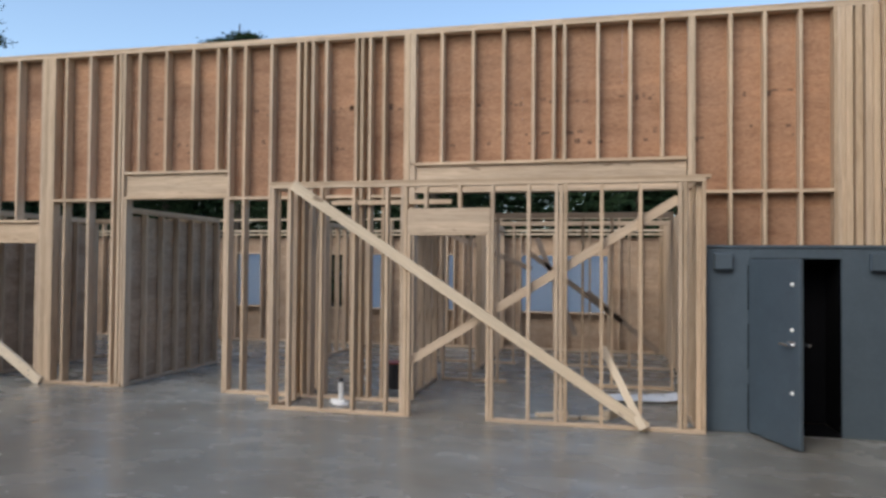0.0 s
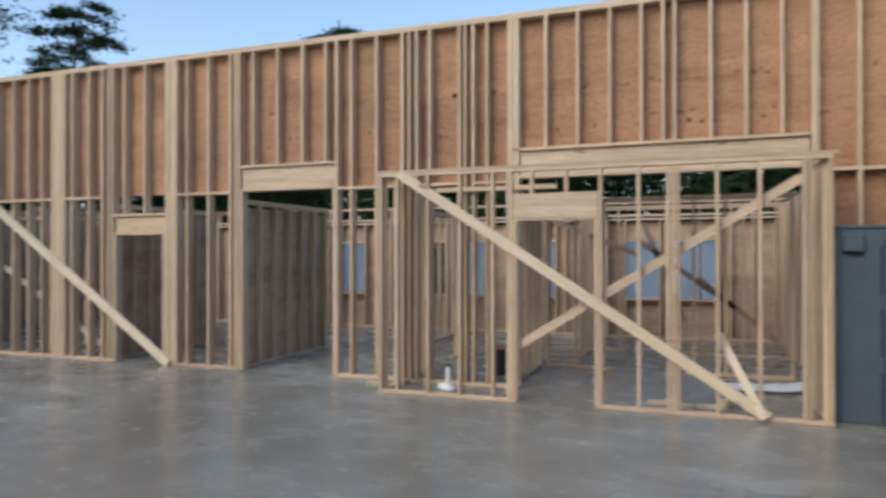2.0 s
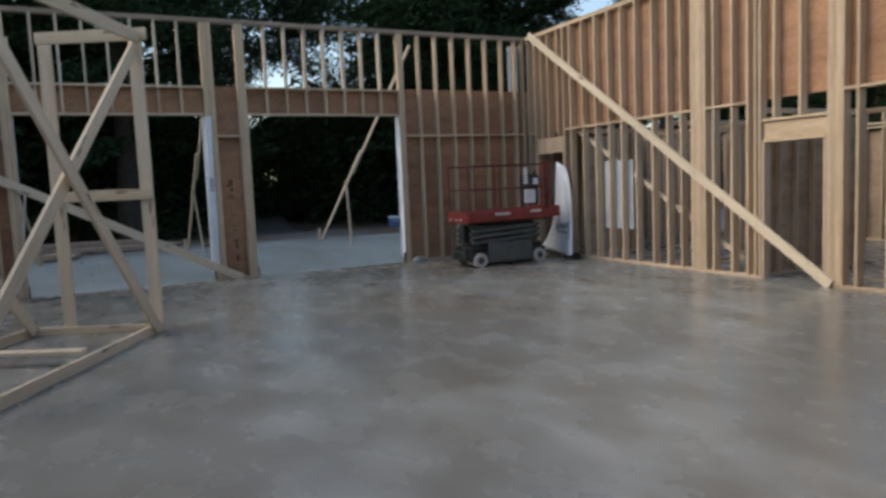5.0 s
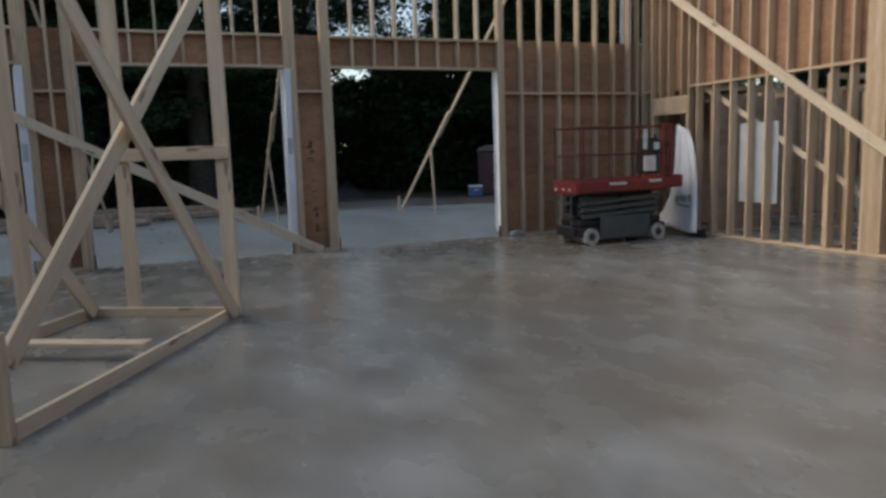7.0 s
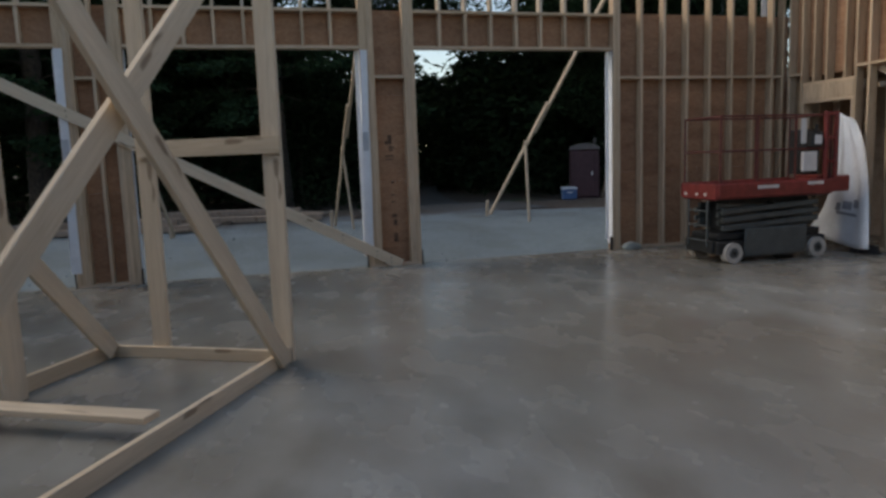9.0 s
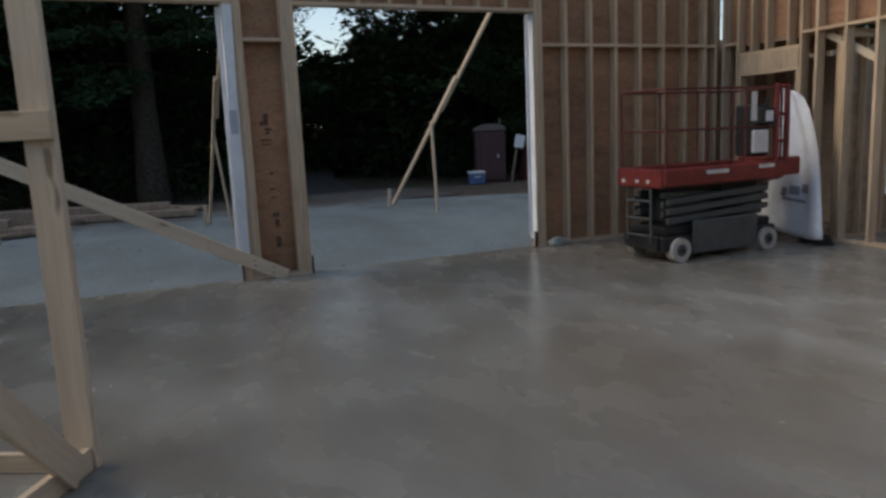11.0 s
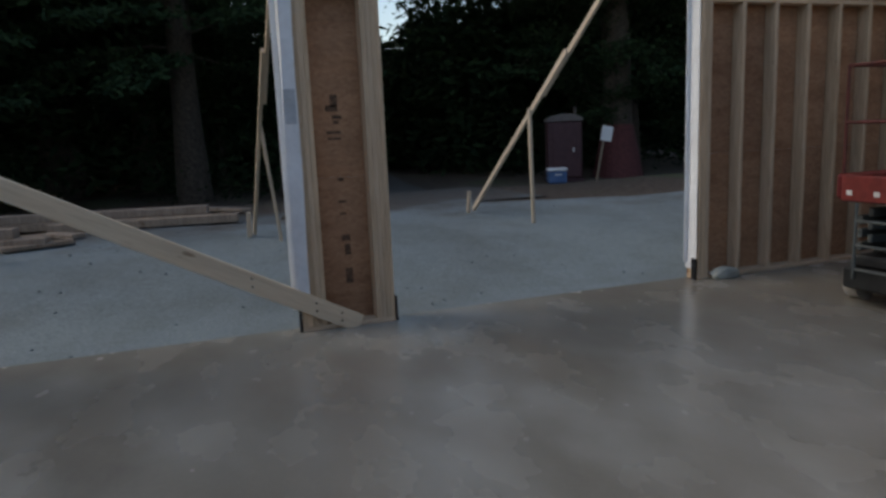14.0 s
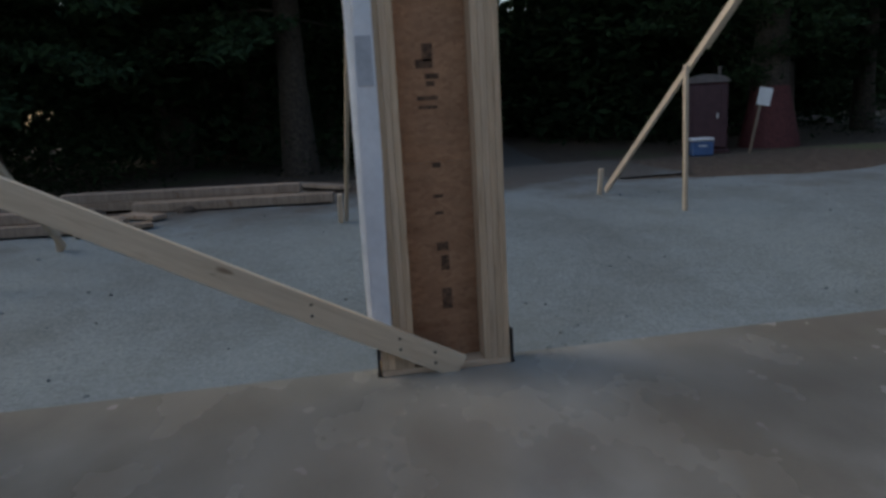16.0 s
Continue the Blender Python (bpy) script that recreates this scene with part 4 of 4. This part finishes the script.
# ---- hold-down brackets, stamped marks ----
for a, b in PIERS:
    for y in (a - 0.028, b + 0.002):
        if y > 8:
            continue
        hb = thing("hold_down_bracket", "dark steel hold-down bracket at the post foot", "bracket", (X_W - 0.04, y, 0.0), group="hold-down brackets", data=mesh_of("bracket", box((-0.03, 0.006, 0.0), (0.035, 0.022, 0.21), 0.002), BRACKET))
        part("foot_flange", box((-0.03, 0.0, 0.001), (0.035, 0.028, 0.012), 0.001), BRACKET, hb)
marks = [(0.44, 0.08, 0.03, 1.70), (0.46, 0.05, 0.09, 0.62), (0.45, 0.07, 0.05, 0.72), (0.46, 0.06, 0.13, 0.40), (0.44, 0.05, 0.03, 1.20), (0.42, 0.06, 0.10, 1.83), (0.40, 0.10, 0.05, 1.77), (0.43, 0.05, 0.03, 1.66), (0.41, 0.12, 0.025, 1.58), (0.41, 0.11, 0.02, 1.53), (0.44, 0.06, 0.02, 1.02), (0.44, 0.05, 0.02, 0.92)]
for dy, wdt, hgt, z in marks:
    part("stamped_mark", box((X_W - 0.1418, 1.76 + dy - wdt / 2, z - hgt / 2), (X_W - 0.1406, 1.76 + dy + wdt / 2, z + hgt / 2), 0.0003), INK, wall_west, "dark unreadable stamp on the board")
random.seed(11)
for i in range(70):
    x = random.choice([-1.3, -0.9, -0.5, -0.1, 0.2, 0.6, 1.0, 1.7, 2.1, 2.5, -2.2, -2.6, -2.9, -4.0, -5.6, -5.2]) + random.uniform(-0.15, 0.15)
    wdt = random.uniform(0.02, 0.07)
    tall = random.choice([0.014, 0.02, 0.032])
    z = random.choice([3.80, 3.84, 3.42, 3.30]) + random.uniform(-0.01, 0.01)
    part("stamped_mark", box((x - wdt / 2, OSB_N[0] - 0.0012, z - tall), (x + wdt / 2, OSB_N[0] - 0.0002, z + tall), 0.0003), INK_FAINT, wall_north)


# ---- small things on the slab ----
pipe = thing("drain_pipe", "white plastic drain stub standing in the closet", "pipe", (-2.72, 8.52, 0))
part("stub", tube((0, 0, 0.02), (0, 0, 0.27), 0.032, None, 18), PVC, pipe)
part("cap", tube((0, 0, 0.271), (0, 0, 0.31), 0.028, 0.024, 14), BLACK, pipe, "black rubber cap")
bm = bmesh.new()
add_tube(bm, (0, 0, 0), (0, 0, 0.02), 0.11, 0.10, 24)
add_tube(bm, (-0.14, 0.02, 0.02), (0.05, 0.0, 0.035), 0.03, 0.03, 12)
part("flange", bm, PVC, pipe)

for x, y, rz, sx in ((-0.15, 8.45, 20, 0.22), (0.02, 8.60, -35, 0.16), (0.42, 8.42, 5, 0.30), (0.60, 8.56, 60, 0.20), (-3.70, 8.45, 10, 0.26), (0.18, 8.36, -10, 0.14)):
    thing("timber_offcut", "short pine offcut lying on the slab", "offcut", (x, y, 0.0), rz, "offcuts on the slab",
          data=box((-sx / 2, -0.045, 0), (sx / 2, 0.045, 0.038 if x < 0.5 else 0.09), 0.003), material=PINE_NEW)
sheet_m = bmesh.new()
bmesh.ops.create_grid(sheet_m, x_segments=14, y_segments=8, size=0.5)
for vv in sheet_m.verts:
    vv.co.y *= 0.45
    vv.co.z = 0.03 + 0.05 * abs(noise.noise(vv.co * 3.0)) + 0.10 * max(0, vv.co.x) ** 2
paper = thing("plastic_sheet", "crumpled pale plastic sheet on the slab", "plastic sheet", (1.05, 9.75, 0), 8, data=sheet_m, material=WRAP)
md = paper.modifiers.new("thick", "SOLIDIFY")
md.thickness = 0.006
bmc = bmesh.new()
for j in range(4):
    vs = []
    r0 = 0.22 - 0.012 * j
    ring = [(r0 * math.cos(2 * math.pi * i / 28), r0 * 0.6 * math.sin(2 * math.pi * i / 28), 0.016 + 0.024 * j) for i in range(29)]
    for p, q in zip(ring, ring[1:]):
        add_tube(bmc, p, q, 0.013, None, 6)
coil = thing("cable_coil", "coil of black cable lying by the stud wall", "cable", (-12.85, 8.50, 0), 0, data=bmc, material=BLACK)
bmg = bmesh.new()
bmesh.ops.create_icosphere(bmg, subdivisions=3, radius=0.1)
for vv in bmg.verts:
    vv.co *= 1 + 0.25 * noise.noise(vv.co * 14)
    vv.co = Vector((vv.co.x * 0.7, vv.co.y * 1.5, max(vv.co.z, -0.06) * 0.75 + 0.045))
bag = thing("plastic_bag", "small clear and white bag at the wall foot", "bag", (X_W + 0.06, 5.92, 0.0), data=mesh_of("bag", bmg, plain("grey_clear_plastic", (0.30, 0.33, 0.31), 0.3)))
bucket = thing("bucket", "dark plastic bucket standing behind the studs", "bucket", (-2.38, 9.75, 0.0), data=mesh_of("bucket", tube((0, 0, 0), (0, 0, 0.36), 0.12, 0.145, 20), BLACK))
part("bucket_rim", tube((0, 0, 0.355), (0, 0, 0.375), 0.152, 0.152, 20), LIFT_RED, bucket)


# ---- yard: toilet, cooler, sign, lumber ----
def portable_toilet():
    t = thing("portable_toilet", "dull maroon plastic portable toilet under the trees", "portable toilet", (-29.0, 12.10, ground_height(-29.0, 12.10) - 0.02), -24)
    part("skid", box((-0.58, -0.58, 0.0), (0.58, 0.58, 0.10), 0.02), TOILET_BODY, t)
    part("cabin", box((-0.54, -0.54, 0.101), (0.54, 0.54, 1.86), 0.05), TOILET_BODY, t)
    bm = bmesh.new()
    n = 14
    rows = []
    for i in range(n + 1):
        a0 = math.pi * i / n
        y, z = 0.57 * math.cos(a0), 1.87 + 0.22 * math.sin(a0)
        rows.append([bm.verts.new((x, y, z)) for x in (-0.57, 0.57)])
    for lo, hi in zip(rows, rows[1:]):
        bm.faces.new((lo[0], lo[1], hi[1], hi[0]))
    for e in (0, 1):
        bm.faces.new([r_[e] for r_ in rows])
    bm.faces.new((rows[0][0], rows[-1][0], rows[-1][1], rows[0][1]))
    part("roof", bm, TOILET_ROOF, t, "domed dull plastic roof")
    d = part("door", box((0.541, -0.36, 0.16), (0.565, 0.36, 1.80), 0.015), TOILET_BODY, t)
    part("door_handle", box((0.566, 0.24, 0.92), (0.59, 0.29, 1.06), 0.006), LIFT_PALE, d)
    part("vent_pipe", tube((-0.42, 0.42, 1.5), (-0.42, 0.42, 2.3), 0.05, None, 14), TOILET_ROOF, t)
    return t


portable_toilet()
cool = thing("cooler_box", "blue cooler box with a white lid on ground", "cooler", (-24.4, 9.35, ground_height(-24.4, 9.35) - 0.02), -15)
part("body", box((-0.15, -0.22, 0.0), (0.15, 0.22, 0.30), 0.03), COOLER_BLUE, cool)
part("lid", box((-0.16, -0.23, 0.302), (0.16, 0.23, 0.37), 0.02), COOLER_WHITE, cool, "white plastic lid")
part("handle", box((0.151, -0.09, 0.20), (0.17, 0.09, 0.23), 0.006), COOLER_WHITE, cool)
sg = thing("notice_sign", "small white notice on a leaning post", "sign", (-24.3, 10.62, ground_height(-24.3, 10.62) - 0.03), -10)
lumber("post", sg, (0, -0.20, 0.0), (0, 0.05, 1.36), 0.05, 0.03, PINE_OLD, (1, 0, 0))
part("board", box((0.02, -0.14, 0.97), (0.035, 0.14, 1.33), 0.003, pose(0, -0.16, 0.02, -11, 0, 0)), CARD, sg)
random.seed(5)
LUM = [(-21.85, -0.45, -12.0, 3.5, 0.0), (-22.15, -0.75, -11.0, 3.6, 0.0), (-21.90, -0.55, -11.5, 3.6, 0.135), (-21.40, 0.25, -9.0, 2.9, 0.0), (-22.6, -4.3, -2.0, 4.2, 0.0),
       (-20.25, -2.55, -8.0, 3.3, 0.0), (-20.55, -2.75, -9.0, 3.5, 0.0), (-20.40, -2.85, -8.5, 3.1, 0.135), (-20.0, -1.05, 24.0, 0.9, 0.0), (-20.9, -0.9, -40.0, 0.7, 0.0), (-23.2, 1.5, -50.0, 1.3, 0.0)]
for x, y, rz, ln, z in LUM:
    g = ground_height(x, y) + 0.03 + z
    pl = thing("lumber_plank", "weathered plank stacked at the edge of gravel", "plank", (x, y, g), rz, "lumber by the yard", data=mesh_of("plank", box((-0.12, -ln / 2, 0), (0.12, ln / 2, 0.13 if ln > 2 else 0.06), 0.008), PINE_OLD))
for i in range(7):
    a = random.uniform(-6, 3)
    bm = bmesh.new()
    bmesh.ops.create_icosphere(bm, subdivisions=2, radius=random.uniform(0.08, 0.2))
    for vv in bm.verts:
        vv.co *= 1 + 0.35 * noise.noise(vv.co * 6 + Vector((i, 0, 0)))
        vv.co.z *= 0.6
    st = thing("rock", "rough grey stone at the edge of gravel", "rock", (random.uniform(-23, -21), a, ground_height(-22, a)), random.uniform(0, 180), "rocks by the yard", data=mesh_of("rock", bm, BARK))

# loose stones on the gravel
rng = np.random.default_rng(3)


def stones(count):
    vs, fs = [], []
    for _ in range(count):
        x, y = -15.1 - 6.5 * rng.random() ** 1.6, rng.uniform(-6, 9)
        r = 0.008 + 0.022 * rng.random() ** 4
        z = ground_height(x, y) + r * 0.3 + 0.006
        o = len(vs)
        for dx, dy, dz in ((1, 0, 0), (-1, 0, 0), (0, 1, 0), (0, -1, 0), (0, 0, 0.8), (0, 0, -0.8)):
            j = rng.uniform(0.7, 1.3)
            vs.append((x + dx * r * j, y + dy * r * j, z + dz * r * j))
        for a, b, c in ((0, 2, 4), (2, 1, 4), (1, 3, 4), (3, 0, 4), (2, 0, 5), (1, 2, 5), (3, 1, 5), (0, 3, 5)):
            fs.append((o + a, o + b, o + c))
    me = bpy.data.meshes.new("loose_gravel")
    me.from_pydata(vs, [], fs)
    me.materials.append(GRAVEL)
    return me


thing("loose_gravel", "loose grey stones scattered on the gravel yard", "gravel", kind="stuff", data=stones(380))


# ---- trees ----
def leaf_mesh(name, centres, size, per, mat, droop=0.3, spread=0.5, flat=0.55):
    """Many small pointed leaves or sprays round the given centres."""
    c = np.repeat(np.asarray(centres), per, axis=0)
    n = len(c)
    c = c + rng.normal(0, spread, (n, 3)) * (1, 1, flat)
    way = rng.normal(0, 1, (n, 3))
    way[:, 2] = way[:, 2] * 0.5 - droop
    way /= np.linalg.norm(way, axis=1)[:, None]
    side = np.cross(way, rng.normal(0, 1, (n, 3)))
    side /= np.linalg.norm(side, axis=1)[:, None]
    ln = size * rng.uniform(0.6, 1.5, (n, 1))
    wd = ln * rng.uniform(0.18, 0.42, (n, 1))
    v = np.stack([c - way * ln * 0.5, c + side * wd * 0.5, c + way * ln * 0.5, c - side * wd * 0.5], 1).reshape(-1, 3)
    f = np.arange(4 * n).reshape(-1, 4)
    me = bpy.data.meshes.new(name)
    me.from_pydata(v.tolist(), [], f.tolist())
    me.materials.append(mat)
    return me


def tree(kind, h, r, bare, limbs, per, size, mat, seed):
    """A tree at the origin: tapered trunk, limbs and a crown of sprays."""
    rs = random.Random(seed)
    t = thing(kind, "tall dark conifer with drooping branches" if mat is NEEDLES else "dark broad-leaved tree with dense foliage", "tree", (0, 0, 0), group="trees round the site")
    bm = bmesh.new()
    pts = [Vector((0.25 * rs.uniform(-1, 1) * (i / 8), 0.25 * rs.uniform(-1, 1) * (i / 8), h * i / 8)) for i in range(9)]
    pts[0] = Vector((0, 0, -0.4))
    rad = lambda q: max(0.03, r * (1 - q) ** 0.8 + (0.25 * r if q < 0.04 else 0))
    rings = []
    for i in range(9):
        q = i / 8
        rr = rad(q)
        rings.append([bm.verts.new((pts[i].x + rr * (1 + 0.08 * math.sin(3 * a_ + i)) * math.cos(a_), pts[i].y + rr * math.sin(a_), pts[i].z)) for a_ in [2 * math.pi * j / 12 for j in range(12)]])
    for lo, hi in zip(rings, rings[1:]):
        for j in range(12):
            bm.faces.new((lo[j], lo[(j + 1) % 12], hi[(j + 1) % 12], hi[j]))
    part("trunk", mesh_of("trunk", bm, BARK, True), BARK, t)
    lb = bmesh.new()
    centres = []
    for i in range(limbs):
        q = bare + (0.98 - bare) * (i + rs.random()) / limbs
        p0 = pts[min(7, int(q * 8))].lerp(pts[min(7, int(q * 8)) + 1], q * 8 - min(7, int(q * 8)))
        a = i * 2.4 + rs.uniform(-0.5, 0.5)
        if mat is NEEDLES:
            ln = (0.09 + 0.25 * (1 - q) ** 0.75) * h * rs.uniform(0.6, 1.1)
            rise, fall = rs.uniform(0.0, 0.3), rs.uniform(0.15, 0.45)
        else:
            ln = 0.30 * h * (0.35 + math.sin(math.pi * min(1, (q - bare) / (1 - bare) * 0.9 + 0.1))) * rs.uniform(0.6, 1.1)
            rise, fall = rs.uniform(0.3, 0.9), 0.3
        prev = p0
        for s in range(1, 6):
            f_ = s / 5
            p = p0 + Vector((math.cos(a) * ln * f_, math.sin(a) * ln * f_, ln * (rise * f_ - fall * f_ * f_)))
            add_tube(lb, prev, p, max(0.012, 0.09 * r * (1 - q) * 4 * (1.05 - f_) * 0.4), max(0.01, 0.09 * r * (1 - q) * 4 * (0.9 - f_ * 0.85) * 0.4), 5)
            if mat is NEEDLES:
                for sd in (-1, -0.45, 0.45, 1):
                    if s > 1 and rs.random() < 0.8:
                        wide = sd * 0.30 * ln * (1.15 - f_) * rs.uniform(0.5, 1.1)
                        centres.append((p.x - math.sin(a) * wide, p.y + math.cos(a) * wide, p.z - 0.12 * abs(wide)))
                prev = p
                continue
            for _ in range(2 if s > 1 else 1):
                off = ln * 0.10 * f_
                centres.append((p.x + rs.uniform(-1, 1) * off * 1.6, p.y + rs.uniform(-1, 1) * off * 1.6, p.z + rs.uniform(-0.5, 0.3) * off))
            prev = p
    tagged(part("branchwork", lb, BARK, t), kind="stuff")
    tagged(part("crown", leaf_mesh("crown", centres, size, per, mat, 0.30 if mat is NEEDLES else 0.1, (0.019 if mat is NEEDLES else 0.036) * h, 0.32 if mat is NEEDLES else 0.55), mat, t), kind="stuff")
    return t


def set_tree(proto, x, y, turn, scale):
    g = ground_height(x, y) - 0.02
    m = pose(x, y, g, 0, 0, turn) @ Matrix.Diagonal((scale, scale, scale, 1))
    return copy_thing(proto, m)


fir_a = tree("conifer", 17.0, 0.42, 0.20, 58, 56, 0.24, NEEDLES, 1)
fir_b = tree("conifer", 15.0, 0.36, 0.16, 60, 60, 0.24, NEEDLES, 2)
fir_c = tree("conifer", 16.5, 0.47, 0.40, 48, 56, 0.24, NEEDLES, 5)
fir_c.matrix_basis = pose(-29.3, 14.3, -0.2, 0, 0, 10)
oak = tree("broadleaf_tree", 10.5, 0.30, 0.22, 40, 60, 0.20, LEAVES, 3)
slim = tree("conifer", 14.4, 0.20, 0.60, 22, 40, 0.22, NEEDLES, 4)
fir_a.matrix_basis = pose(-30.5, 1.0, 0.1, 0, 0, 0)
fir_b.matrix_basis = pose(-28.5, -6.0, 0.1, 0, 0, 40)
oak.matrix_basis = pose(-31.5, 16.0, 0.1, 0, 0, 0)
slim.matrix_basis = pose(-28.6, 26.0, 0.1, 0, 0, 0)
PLACES = [
    (fir_a, -36, -0.5, 80, 1.05), (fir_a, -36, -3, 160, 1.15), (fir_a, -32, 16.5, 200, 1.1), (fir_b, -38, 17.5, 90, 1.2),
    (fir_a, -31, -11, 250, 1.1), (fir_b, -26, -15, 20, 1.0), (fir_b, -34, -16, 140, 1.2), (oak, -35.5, -3.5, 60, 0.9), (oak, -36.0, 2.0, 200, 0.6), (oak, -29.8, 14.2, 300, 0.8),
    (fir_a, -43, -2.0, 30, 1.2), (fir_b, -44, 19, 200, 1.2), (oak, -34.5, -9.5, 130, 0.9), (slim, -14.2, 26.5, 100, 0.825), (fir_b, -33, 20.5, 310, 1.0),
    (oak, -20, 30, 10, 0.8), (oak, -6, 27, 90, 0.9), (fir_b, 2, 31, 10, 0.6), (oak, -12, 28, 200, 0.85), (oak, 7, 27, 100, 0.8), (fir_a, -40, -12, 30, 1.1),
]
for proto, x, y, turn, sc in PLACES:
    set_tree(proto, x, y, turn, sc)

# netting round the foot of the trunk close to the toilet
net = thing("safety_netting", "orange-red netting wrapped round the tree foot", "netting", (-29.3, 14.3, ground_height(-29.3, 14.3) - 0.02), data=tube((0, 0, 0), (0, 0, 1.70), 0.84, 0.50, 24), material=NET)


def woods(count, x0, x1, y0, y1, z0, z1, size, name, label, mat, per=10, thin=-0.12):
    c = np.stack([rng.uniform(x0, x1, count), rng.uniform(y0, y1, count), rng.uniform(z0, z1, count)], 1)
    lump = np.array([noise.noise(Vector((0.25 * a, 0.25 * b, 0.3 * d))) for a, b, d in c])
    # Leaves are cut away in a cone along the sightline, opening a sky patch.
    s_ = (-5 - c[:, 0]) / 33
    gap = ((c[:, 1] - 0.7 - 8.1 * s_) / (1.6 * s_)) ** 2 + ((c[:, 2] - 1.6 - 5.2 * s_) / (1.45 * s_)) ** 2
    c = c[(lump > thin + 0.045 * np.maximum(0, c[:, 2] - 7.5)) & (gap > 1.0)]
    return thing(name, label, "woods", kind="stuff", data=leaf_mesh(name, c, size, per, mat, 0.2, 0.6))


WOODS = "dense dark woods behind the yard"
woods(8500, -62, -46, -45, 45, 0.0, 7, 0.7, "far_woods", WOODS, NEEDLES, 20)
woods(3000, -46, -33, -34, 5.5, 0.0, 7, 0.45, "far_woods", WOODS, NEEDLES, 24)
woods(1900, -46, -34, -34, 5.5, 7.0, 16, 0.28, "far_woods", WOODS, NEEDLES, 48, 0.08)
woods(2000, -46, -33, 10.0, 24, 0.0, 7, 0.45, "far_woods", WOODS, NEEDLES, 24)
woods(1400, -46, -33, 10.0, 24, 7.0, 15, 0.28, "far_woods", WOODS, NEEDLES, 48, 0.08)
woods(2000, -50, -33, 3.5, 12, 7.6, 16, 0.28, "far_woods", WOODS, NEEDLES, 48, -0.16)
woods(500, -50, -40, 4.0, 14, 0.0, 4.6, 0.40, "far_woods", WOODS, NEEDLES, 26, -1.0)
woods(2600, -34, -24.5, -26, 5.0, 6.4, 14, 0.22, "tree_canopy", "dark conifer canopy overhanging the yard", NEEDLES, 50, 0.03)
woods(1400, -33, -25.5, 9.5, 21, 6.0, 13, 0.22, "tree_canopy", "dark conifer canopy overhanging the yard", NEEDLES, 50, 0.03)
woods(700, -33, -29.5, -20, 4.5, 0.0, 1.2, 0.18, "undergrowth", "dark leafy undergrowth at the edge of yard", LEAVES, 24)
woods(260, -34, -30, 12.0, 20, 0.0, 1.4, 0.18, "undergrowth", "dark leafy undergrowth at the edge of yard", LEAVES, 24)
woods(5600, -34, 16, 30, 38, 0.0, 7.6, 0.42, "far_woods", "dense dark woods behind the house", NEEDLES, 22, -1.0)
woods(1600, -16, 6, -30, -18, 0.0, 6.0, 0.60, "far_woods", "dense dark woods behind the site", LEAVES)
